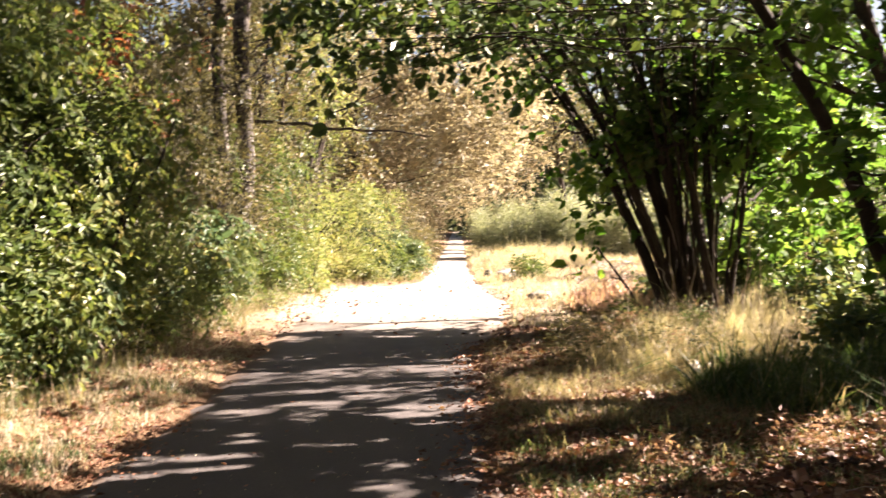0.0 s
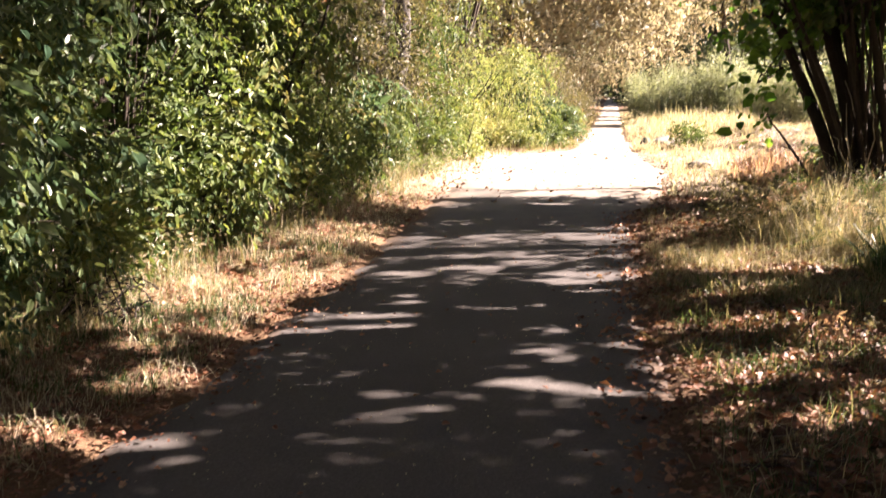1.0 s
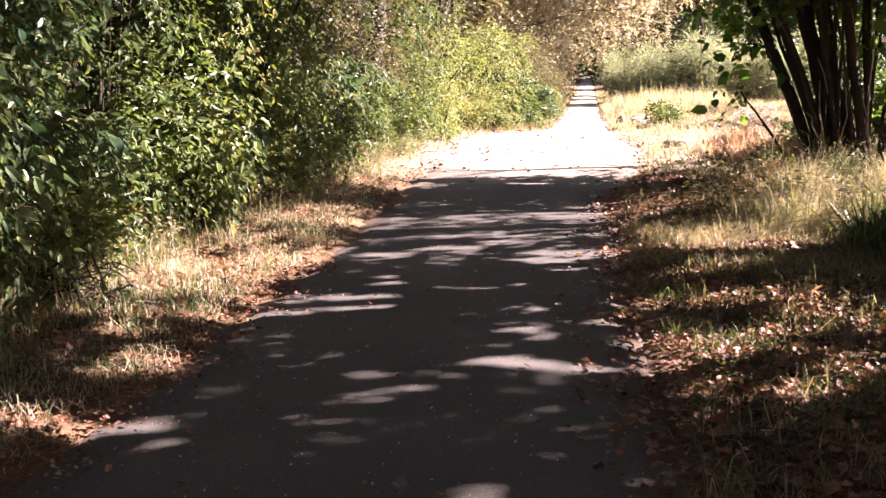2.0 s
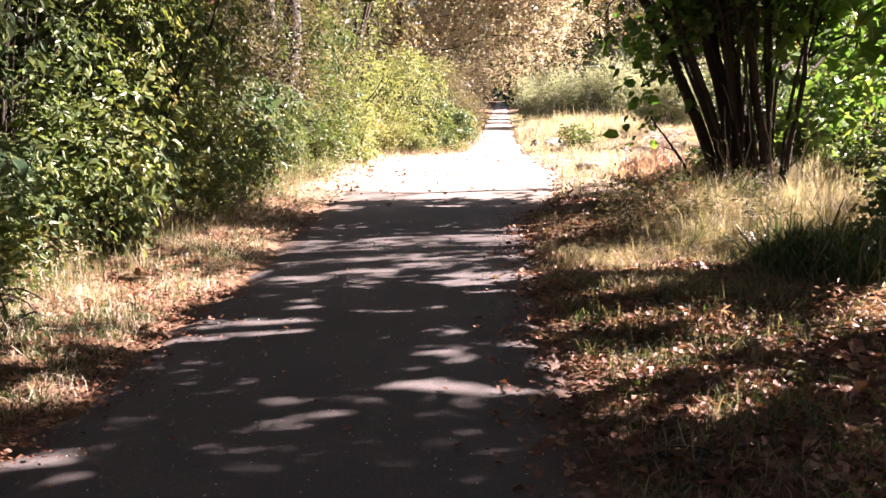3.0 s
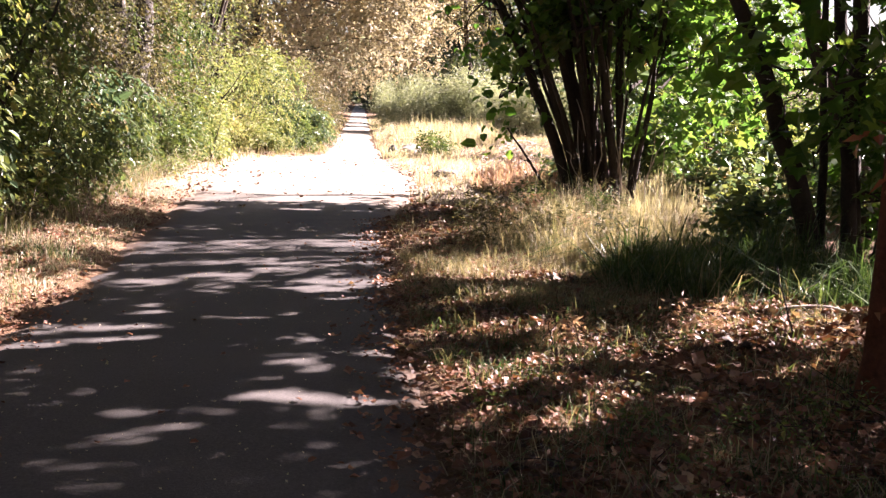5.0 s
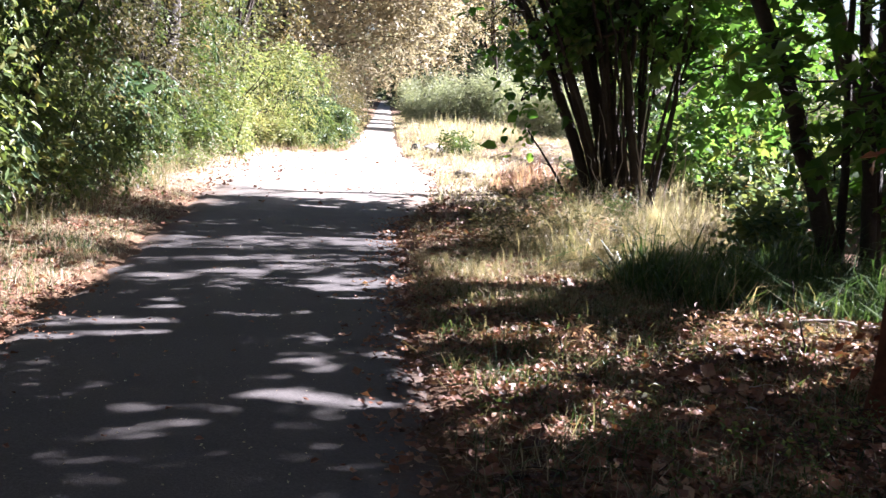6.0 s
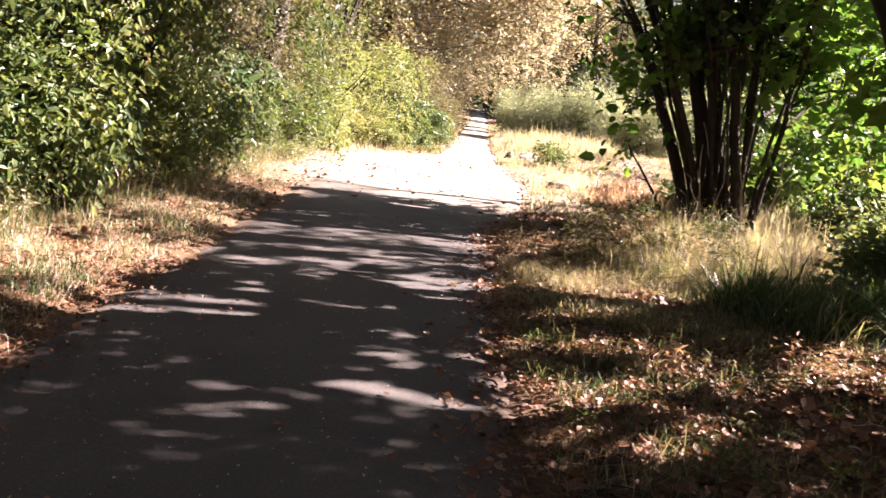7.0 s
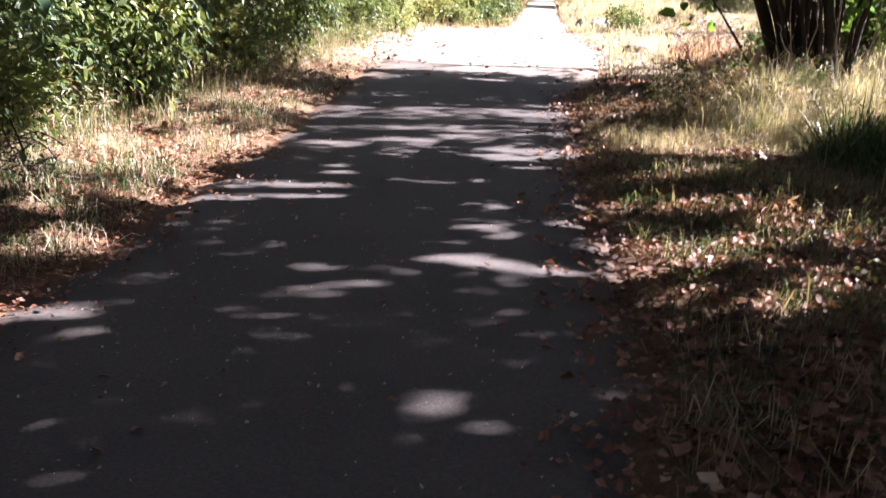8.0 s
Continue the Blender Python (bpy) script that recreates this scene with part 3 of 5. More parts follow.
# ---------------------------------------------------------------- plants
def bush(name, rng, at, radii, height, shoots, count, size, material, shape, label, category="bush", droop=0.25, shoot=0.4, stems=6, group="", bark=None, low=0.06, red=0, canes=0):
    """A shrub: a few crooked stems and many leafy shoots over a heap of lumps that reaches down to the ground."""
    x, y = at
    z = float(land(x, y))
    ob = thing(name, (x, y, z), label, category, group)
    heap, k = [], max(5, int(height * (radii[0] + radii[1]) * (1.0 if canes else 1.6)))
    for n in range(k):
        s = rng.random() ** 1.15
        wide = math.sin(math.pi * (0.25 + 0.60 * s))
        a, o = rng.random() * 6.28, 0.5 + 0.55 * rng.random()
        lump = 0.22 + 0.18 * rng.random() if not canes else 0.16 + 0.30 * rng.random() ** 1.5
        heap.append(((math.cos(a) * radii[0] * o * wide, math.sin(a) * radii[1] * o * wide, low * height + s * height * (0.95 - low)),
                     (radii[0] * lump, radii[1] * lump, min(height * 0.3, (radii[0] + radii[1]) * 0.5 * lump * 0.9))))
    starts, axes = [], []
    for c, r in heap:
        p, d = blob_shoots(rng, c, r, shoots // k + 1, 0.62 if canes else 0.3)
        starts.append(p), axes.append(d)
    p, d = np.concatenate(starts), np.concatenate(axes)
    keep = p[:, 2] > 0.03
    p, d = p[keep], d[keep]
    leaf = sprigs(rng, p, d, shoot * np.exp(rng.normal(0, 0.25, len(p))), count, size, droop)
    if canes:
        lines, more = [], []
        for n in range(canes):
            a = rng.random() * 6.28
            way = np.array((math.cos(a), math.sin(a), 0.0))
            reach, top = rng.uniform(0.75, 1.4), rng.uniform(0.2, 1.05) * height
            s = np.linspace(0, 1, 12)[:, None]
            side = np.array((-way[1], way[0], 0)) * rng.normal(0, 0.25)
            line = way * np.array((radii[0], radii[1], 0)) * (0.15 + reach * s ** 1.3) + side * s + np.array((0, 0, 1.0)) * top * (np.sin(s * 2.15) ** 0.8)
            line = line + np.cumsum(rng.normal(0, 0.018, line.shape), axis=0)
            lines.append((line, np.linspace(0.008, 0.002, 12)))
            m = rng.integers(14, 28)
            t = rng.uniform(3.5, 10.9, m)
            i = t.astype(int)
            q = line[i] + (line[i + 1] - line[i]) * (t - i)[:, None]
            d = unit(line[i + 1] - line[i]) * 0.6 + rng.normal(0, 0.4, (m, 3)) + way * 0.25 - np.array((0, 0, 0.25))
            more.append(sprigs(rng, q, d, rng.uniform(0.2, 0.45, m), count + 1, size * rng.uniform(0.6, 1.1), 0.6, toss=0.3))
        leaf = [np.concatenate([a] + [b[n] for b in more]) for n, a in enumerate(leaf)]
        v, q = tubes(lines, 4)
        piece("tangle", raw_mesh("tangle", v, q, bark or M_BARK, True), ob, "tangle of thin arching stems", "stuff")
    up = leaf[0][:, 2] > 0.01
    leaf = [a[up] for a in leaf]
    if red:
        pick = np.linalg.norm(leaf[0] - np.array((radii[0] * 0.7, -0.3, height * 0.75)), axis=1) < red
        if pick.any():
            piece("red_foliage", leaf_mesh("red_foliage", *[a[pick] for a in leaf], shape, L_RED), ob, "reddened autumn leaves", "stuff")
            leaf = [a[~pick] for a in leaf]
    piece("foliage", leaf_mesh("foliage", *leaf, shape, material), ob, kind="stuff")
    for n in range(stems):
        c = heap[rng.integers(k // 2, k)][0]
        a = rng.random() * 6.28
        foot = (math.cos(a) * 0.2, math.sin(a) * 0.2, -0.03)
        tip = (c[0] + rng.normal(0, radii[0] * 0.3), c[1] + rng.normal(0, radii[1] * 0.3), c[2])
        line = bent(rng, foot, tip, 7, 0, 0.04)
        v, q = tubes([(line, np.linspace(0.002 + 0.011 * height, 0.002 + 0.002 * height, 7))], 5)
        piece("stem", raw_mesh("stem", v, q, bark or M_BARK, True), ob)
    return ob


def crown_leaves(rng, lobes, per_area, count, size, shoot, droop, open_field=False, thin=1.0):
    """Leaves over a set of lobes (centre, radii) in world places."""
    starts, axes = [], []
    for c, r in lobes:
        area = 4 * math.pi * ((r[0] * r[1]) ** 1.6 + (r[0] * r[2]) ** 1.6 + (r[1] * r[2]) ** 1.6) ** (1 / 1.6) / 3 ** (1 / 1.6)
        p, d = blob_shoots(rng, c, r, int(area * (per_area(c) if callable(per_area) else per_area)), 0.35)
        starts.append(p), axes.append(d)
    p, d = np.concatenate(starts), np.concatenate(axes)
    leaf = sprigs(rng, p, d, shoot * np.exp(rng.normal(0, 0.25, len(p))), count, size, droop)
    # leaves that would shade the chosen sun patches are dropped
    if thin:
        blade = unit(leaf[1]) * leaf[3][:, None]
        across = unit(np.cross(leaf[2], leaf[1])) * leaf[3][:, None]
        free = np.zeros(len(blade), bool)
        for u, v in ((0, 0), (0.5, 0), (0.95, 0), (0.5, 0.4), (0.5, -0.4)):
            free |= lit(leaf[0] + blade * u + across * v, open_field)
        free &= rng.random(len(leaf[0])) < thin
        leaf = tuple(a[~free] for a in leaf)
    return leaf


def limbs_to(rng, trunk, lobes, thick, forks=5):
    """Limbs from the nearest lower place on the trunk line to each lobe, with forks inside it."""
    out = []
    for c, r in lobes:
        c = np.asarray(c, float)
        low = trunk[trunk[:, 2] < c[2] - 0.3]
        low = low if len(low) else trunk[:2]
        a = low[np.argmin(np.linalg.norm(low - c, axis=1))]
        line = bent(rng, a, c, 12, 0.10 * np.linalg.norm(c - a) * 0.6, 0.09)
        out.append((line, np.linspace(thick, thick * 0.35, 12)))
        for n in range(forks):
            tip = c + unit(rng.normal(0, 1, 3)) * np.asarray(r) * 0.85
            out.append((bent(rng, line[8 + n % 3], tip, 6, 0, 0.04), np.linspace(thick * 0.4, 0.004, 6)))
    return out


def tree(name, rng, foot, stems, lobes, label, bark, leaf_kinds, thick=0.05, group="", limbs=True, category="tree", forks=5):
    """stems: (points, radius at the foot, radius at the top); lobes: crown lumps; leaf_kinds: (part name, label, leaf data, outline, material)."""
    x, y = foot
    ob = thing(name, (x, y, float(land(x, y))), label, category, group)
    home, boles = np.array(ob.location), []
    for pts, r0, r1 in stems:
        pts = np.asarray(pts, float)
        n = len(pts)
        rad = np.linspace(1, 0, n) ** 0.8 * (r0 - r1) + r1
        rad[0] *= 1.35
        v, q = tubes([(pts - home, rad)], 9)
        v = v + 0.07 * r0 * np.sin(v * 23 + v[:, ::-1] * 11)
        bole = piece("trunk" if len(stems) == 1 else "stem", raw_mesh("trunk", v, q, bark, True), ob)
        boles.append((pts, bole))
    if limbs and lobes:
        trunk = np.concatenate([np.asarray(s[0], float) for s in stems])
        lines = limbs_to(rng, trunk, lobes, thick, forks)
        for n in range(0, len(lines), forks + 1):
            v, q = tubes([(a - home, r) for a, r in lines[n:n + forks + 1]], 5)
            root = lines[n][0][0]
            bole = min(boles, key=lambda b: np.min(np.linalg.norm(b[0] - root, axis=1)))[1]
            piece("limb", raw_mesh("limb", v, q, bark, True), bole)
    for part_name, part_label, leaf, shape, material in leaf_kinds:
        if len(leaf[0]):
            piece(part_name, leaf_mesh(part_name, leaf[0] - home, *leaf[1:], shape, material), ob, part_label, "stuff")
    return ob


def rise(rng, foot, top, n=12, wobble=0.035, curve=(0, 0)):
    """A stem line from a foot on the ground to a top; curve bows it sideways."""
    f = (foot[0], foot[1], float(land(*foot)) - 0.05)
    pts = bent(rng, f, top, n, 0, wobble)
    s = np.linspace(0, 1, n)
    pts[:, 0] += curve[0] * np.sin(s * math.pi)
    pts[:, 1] += curve[1] * np.sin(s * math.pi)
    return pts


# hazel-like clump of many stems beside the path
rng = np.random.default_rng(11)
stems = []
fan = [(3.72, 1.95, 0.085), (3.80, 2.35, 0.105), (3.86, 2.15, 0.045), (3.95, 2.75, 0.09), (4.02, 2.95, 0.05), (4.10, 3.25, 0.095), (4.18, 3.5, 0.06), (4.25, 3.65, 0.085), (4.33, 3.95, 0.055),
       (4.40, 4.1, 0.075), (4.48, 4.4, 0.05), (4.56, 4.5, 0.065), (4.64, 4.75, 0.045), (4.72, 5.0, 0.055), (4.80, 5.3, 0.04), (4.86, 5.7, 0.03), (4.2, 3.1, 0.03), (4.6, 4.0, 0.028), (4.4, 4.8, 0.025), (4.1, 3.5, 0.04), (4.3, 3.8, 0.045), (4.5, 4.2, 0.04), (4.3, 4.5, 0.03), (4.0, 3.0, 0.035)]
fan += [(4.5 + 0.06 * n, 0, 0.05 + 0.006 * (n % 3)) for n in range(6)]
fan += [(3.8 + 0.07 * n, 0, 0.026 + 0.004 * (n % 4)) for n in range(12)]
for n, (fx, hx, r) in enumerate(fan):
    slant = -0.52 + 0.016 * n + 0.0018 * n * n if n < 16 else rng.uniform(-0.42, 0.16)
    fx = 3.33 + (fx - 3.72) * 0.66
    hx = fx + 3.4 * slant
    fy = 13.75 + rng.normal(0, 0.2)
    top = 5.2 + rng.normal(0, 0.3)
    ty = fy + rng.normal(0, 0.5)
    stems.append((rise(rng, (fx + rng.normal(0, 0.04), fy), (fx + (hx - fx) * top / 3.4, ty, top), 12, 0.03, (0.24 - 0.012 * n if n < 10 else rng.normal(-0.02, 0.1), 0)), r * 0.78, r * 0.26))
lobes_a = [((4.2, 16.2, 4.5), (2.0, 1.7, 1.3)), ((2.7, 15.8, 4.9), (1.6, 1.5, 1.1)), ((1.6, 15.2, 4.15), (0.9, 1.0, 0.75)), ((6.3, 16.6, 4.2), (1.5, 1.5, 1.4)), ((4.0, 16.2, 6.6), (2.8, 2.3, 1.2)),
           ((6.0, 15.9, 2.7), (0.75, 0.8, 0.9)), ((2.75, 16.0, 3.2), (0.6, 0.7, 0.45)), ((4.6, 15.6, 3.2), (1.1, 0.8, 0.6)), ((5.5, 16.4, 5.2), (1.5, 1.4, 1.2)), ((3.3, 15.3, 3.7), (0.9, 0.8, 0.6)),
           ((5.3, 15.7, 2.6), (0.6, 0.5, 0.4)), ((3.8, 15.7, 3.1), (1.0, 0.7, 0.5)), ((4.7, 15.6, 2.9), (0.9, 0.6, 0.45)), ((2.55, 15.8, 1.9), (0.32, 0.4, 0.5)), ((2.3, 15.6, 2.9), (0.6, 0.6, 0.5))]
lobes_a = [((x * 0.955, y - 0.95, 1.6 + (z - 1.6) * 0.955), r) for (x, y, z), r in lobes_a]
# boughs further back that catch the light beside the stems
lobes_a += [((5.9, 17.0, 2.5), (0.6, 0.6, 0.6)), ((7.8, 18.4, 3.4), (1.0, 0.9, 0.9)), ((4.9, 14.9, 3.2), (0.75, 0.6, 0.6)), ((3.85, 14.8, 3.7), (1.1, 0.7, 1.0)), ((3.35, 14.6, 4.7), (1.3, 0.8, 1.0)), ((4.25, 14.7, 5.0), (1.2, 0.8, 0.9)), ((5.2, 14.6, 4.4), (1.0, 0.8, 0.9))]
# shaded leaf mass between the stems
lobes_a += [((2.4, 16.0, 4.9), (1.3, 0.9, 0.9)), ((3.6, 16.2, 5.2), (1.4, 0.9, 0.9)), ((1.2, 15.8, 4.9), (1.0, 0.8, 0.6)), ((3.15, 14.2, 3.0), (0.5, 0.4, 0.6)), ((3.0, 14.2, 3.8), (0.7, 0.5, 0.6)), ((3.6, 14.3, 3.4), (0.6, 0.5, 0.6)), ((2.2, 14.2, 3.7), (0.7, 0.5, 0.5)), ((1.7, 14.3, 3.0), (0.5, 0.4, 0.5)), ((2.0, 14.3, 4.7), (1.0, 0.8, 0.6))]
# leaf lumps between the stems, given the shade-darkened maple colour
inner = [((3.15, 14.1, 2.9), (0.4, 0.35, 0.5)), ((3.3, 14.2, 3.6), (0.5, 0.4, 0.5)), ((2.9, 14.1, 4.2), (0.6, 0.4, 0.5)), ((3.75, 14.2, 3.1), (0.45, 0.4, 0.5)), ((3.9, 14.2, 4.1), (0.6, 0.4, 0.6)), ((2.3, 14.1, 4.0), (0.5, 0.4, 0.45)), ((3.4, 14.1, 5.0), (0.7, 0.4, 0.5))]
# broad leaves that hang down the sunny side, coloured brighter as if backlit
sunny = [((4.75, 14.2, 1.55), (0.4, 0.35, 0.45)), ((5.15, 14.3, 2.3), (0.55, 0.5, 0.55)), ((4.55, 13.9, 2.9), (0.55, 0.45, 0.55)), ((5.5, 14.4, 3.2), (0.7, 0.6, 0.6)), ((4.2, 13.8, 3.7), (0.6, 0.5, 0.5)), ((5.0, 14.0, 4.0), (0.8, 0.6, 0.6)), ((6.1, 14.8, 2.2), (0.5, 0.5, 0.7))]
NEARER = 0.951
lobes_a, inner, sunny = [[((x * NEARER, y * NEARER, 1.6 + (z - 1.6) * NEARER), tuple(v * NEARER for v in r)) for (x, y, z), r in lobes] for lobes in (lobes_a, inner, sunny)]
tree("hazel_clump", rng, (3.75, 13.75), stems, lobes_a, "many-stemmed dark tree clump with backlit green leaves in dry grass", M_BARK,
     [("crown", "", crown_leaves(rng, lobes_a, 15, 6, 0.125, 0.42, 0.35, thin=0.94), ROUND, L_MAPLE),
      ("inner_leaves", "leaves between the stems, coloured darker as if in shade", crown_leaves(rng, inner, 24, 6, 0.12, 0.35, 0.35, thin=0.7), ROUND, L_SHADE),
      ("hanging_leaves", "broad lobed leaves, coloured brighter green as if backlit", crown_leaves(rng, sunny, 7.5, 5, 0.19, 0.45, 0.45, thin=0), LOBED, L_SUNNY)], 0.035)

# pale dead shoots and twigs caught in the clump
clump = bpy.data.objects["hazel_clump"]
for n in range(11):
    f = (3.28 + 0.105 * n, 13.45 + rng.normal(0, 0.08))
    line = rise(rng, f, (f[0] + rng.normal(-0.1, 0.35), f[1] - 0.1, rng.uniform(1.0, 2.4)), 9, 0.03) - np.array(clump.location)
    v, q = tubes([(line, np.linspace(0.013, 0.005, 9))], 5)
    piece("dead_shoot", raw_mesh("dead_shoot", v, q, M_TWIG, True), clump, "bleached dead shoot")
for n in range(10):
    a = np.array((rng.uniform(1.6, 3.05), 13.8, rng.uniform(3.6, 4.6)))
    line = bent(rng, a, a + np.array((rng.uniform(-0.8, 0.6), rng.normal(0, 0.2), rng.uniform(-0.1, 0.5))), 7, 0.05, 0.04) - np.array(clump.location)
    v, q = tubes([(line, np.linspace(0.010, 0.003, 7))], 5)
    piece("bare_twig", raw_mesh("bare_twig", v, q, M_TWIG, True), clump, "bare grey twig")

# leafy tree close beside the verge
rng = np.random.default_rng(12)
stems = [(rise(rng, (4.55, 8.65), (2.8, 8.5, 3.8), 12, 0.02, (0.10, 0)), 0.115, 0.05), (rise(rng, (4.75, 8.45), (4.05, 8.6, 4.4), 12, 0.02), 0.075, 0.035), (rise(rng, (4.9, 8.75), (4.6, 8.9, 4.6), 12, 0.02), 0.10, 0.05),
         (rise(rng, (5.05, 8.5), (5.2, 8.3, 4.6), 12, 0.02), 0.09, 0.04), (rise(rng, (4.68, 8.95), (4.45, 9.2, 4.2), 12, 0.02), 0.05, 0.02)]
lobes_b = [((3.3, 8.3, 3.9), (1.3, 1.1, 0.7)), ((4.6, 8.6, 4.6), (1.7, 1.6, 1.0)), ((5.9, 9.0, 3.8), (1.2, 1.2, 1.1)), ((4.0, 7.7, 2.45), (0.55, 0.45, 0.28)), ((3.65, 8.0, 1.95), (0.5, 0.35, 0.25)),
           ((4.6, 7.7, 1.9), (0.45, 0.4, 0.35)), ((5.3, 8.2, 2.6), (0.8, 0.6, 0.6)), ((4.9, 8.0, 1.2), (0.35, 0.3, 0.25)), ((5.6, 9.2, 1.6), (0.6, 0.5, 0.7)), ((2.9, 8.8, 4.9), (1.3, 1.2, 0.8)), ((5.0, 8.2, 1.6), (0.5, 0.4, 0.35)), ((4.25, 8.1, 1.45), (0.35, 0.3, 0.25)), ((5.5, 8.7, 2.1), (0.6, 0.5, 0.45)), ((5.9, 9.3, 1.2), (0.5, 0.5, 0.4))]
tree("leafy_maple", rng, (4.75, 8.65), stems, lobes_b, "dark multi-stemmed maple shading the grassy verge", M_BARK,
     [("crown", "", crown_leaves(rng, lobes_b, 11, 6, 0.15, 0.38, 0.35), LOBED, L_MAPLE)], 0.016, forks=3)

# taller trees out of view, added so that their crowns shade the path
rng = np.random.default_rng(13)
over = []
slope = TO_SUN[:2] / TO_SUN[2]
for a in np.arange(-8.0, 6.1, 1.2):
    for b in np.arange(-8.5, 13.5, 1.2):
        h = 4.4 + 2.6 * rng.random()
        g = np.array((a + rng.normal(0, 0.3), b + rng.normal(0, 0.3)))
        if g[0] < -3.0 and rng.random() < (0.85 if g[1] < 7 else 0.95):
            continue
        if g[1] > 5 and rng.random() < (0.65 if g[0] < -2.2 else 0.25):
            continue
        c = g + slope * h
        if c[0] < 0.68 * c[1] and h - 1.6 < 0.31 * np.linalg.norm(c):
            h = 8.6
            c = g + slope * h
        r = 0.7 + 0.35 * rng.random() + (0.2 if g[1] < 4.8 else 0)
        over.append(((c[0], c[1], h), (r * 1.15, r * 1.15, r * 0.6)))
# higher unseen boughs, added to keep the sun off the upper hedge
for a in np.arange(-16.0, -5.9, 1.5):
    for b in np.arange(0.0, 21.0, 1.5):
        if rng.random() < ((0.6 if a < -7.5 else 0.2) if b < 8.6 else (0.8 if a < -10.5 else 0.05) if b < 13 else 0.5):
            h = 10.7 + 1.4 * rng.random()
            c = np.array((a, b)) + rng.normal(0, 0.4, 2) + slope * h
            over.append(((c[0], c[1], h), (1.1, 1.1, 0.6)))
# a thick unseen bough added towards the sun to keep the clump's crown in shade
for a in np.arange(-6.0, -2.1, 1.1):
    for b in np.arange(10.8, 13.9, 1.1):
        h = 10.7 + 1.0 * rng.random()
        c = np.array((a, b)) + rng.normal(0, 0.3, 2) + slope * h
        over.append(((c[0], c[1], h), (0.9, 0.9, 0.5)))
# crowns straight above the path and behind the camera, added to shut out the sky
for a in np.arange(-7.0, 8.1, 2.0):
    for b in np.arange(-14.0, 10.0, 2.0):
        h = 8.5 + 2.0 * rng.random()
        over.append(((a + rng.normal(0, 0.4), b + rng.normal(0, 0.4), h), (1.3, 1.3, 0.7)))
feet = [(9.6, 5.5), (13.0, 13.5), (8.2, -4.0), (7.0, -11.0), (14.5, 3.0), (16.5, 9.0), (-7.5, 3.5), (-7.0, -6.0), (9.0, 0.5), (-2.5, -16.0), (17.0, 15.0), (15.5, 19.5), (20.5, 21.5), (11.0, 9.5)]
shares = {foot: [] for foot in feet}
for lobe in over:
    shares[min(feet, key=lambda f: math.hypot(f[0] - lobe[0][0], f[1] - lobe[0][1]))].append(lobe)


def crown_density(c):
    """Shoots per square metre: thick over the near path, looser further on."""
    if c[2] < 8.7 and c[1] - slope[1] * c[2] < 3.7:
        return 21.0
    return 13.0 if c[2] > 10.6 else 7.0 if c[2] > 8.4 else 15.5 if c[1] - slope[1] * c[2] < 6.0 else 10.5


for foot, lobes in shares.items():
    if not lobes:
        continue
    leaf = crown_leaves(rng, lobes, crown_density, 6, 0.125, 0.5, 0.2, True)
    mean = np.mean([c for c, r in lobes], axis=0)
    top = (foot[0] * 0.6 + mean[0] * 0.4, foot[1] * 0.6 + mean[1] * 0.4, 9.0)
    tree("unseen_shade_maple", rng, foot, [(rise(rng, foot, top, 14, 0.05), 0.24, 0.08)], lobes, "unseen tall maple whose crown is placed to shade the path", M_BARK,
         [("crown", "", leaf, BROAD, L_CANOPY)], 0.017, "trees arching over the path", forks=1)
rng = np.random.default_rng(15)
for x, y, r, h in ((-2.5, -13, 2.2, 6), (1.5, -14, 2.2, 6), (5.0, -11, 2.2, 5), (6.2, -7.0, 1.8, 4.5), (6.4, -2.5, 1.7, 4), (6.6, 1.2, 1.5, 3.6), (-5.5, -9, 2, 5)):
    bush("rear_bush", rng, (x, y), (r, r), h, 300, 6, 0.28, L_HEDGE, OVAL, "dense green bush along the shaded path", "bush", 0.3, 0.5, 4, "bushes back along the path")

# low boughs that hang into view over the path
rng = np.random.default_rng(14)
hang = [((-0.9, 12.6, 4.75), (1.2, 0.8, 0.3)), ((0.7, 13.2, 4.95), (1.2, 0.8, 0.35)), ((-1.1, 11.0, 3.5), (0.8, 0.5, 0.22)), ((-0.3, 11.3, 3.75), (0.7, 0.5, 0.22)), ((1.0, 11.8, 3.8), (0.6, 0.5, 0.3)), ((-0.7, 11.2, 4.15), (0.95, 0.6, 0.30)), ((0.4, 11.6, 4.35), (0.9, 0.7, 0.3)), ((-1.6, 10.8, 4.3), (0.6, 0.5, 0.25)), ((1.3, 12.4, 4.5), (0.8, 0.7, 0.4)), ((2.2, 11.0, 4.4), (0.8, 0.6, 0.35)), ((3.4, 10.5, 4.2), (0.8, 0.7, 0.4))]
# its leaves take the maple colour darkened to read as shade
tree("overhanging_maple", rng, (6.6, 11.2), [(rise(rng, (6.6, 11.2), (4.6, 11.4, 6.2), 12, 0.04), 0.16, 0.06)], hang, "maple with long leafy boughs hanging over the path", M_BARK,
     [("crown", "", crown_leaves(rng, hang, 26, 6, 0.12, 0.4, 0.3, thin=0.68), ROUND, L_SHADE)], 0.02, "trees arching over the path")

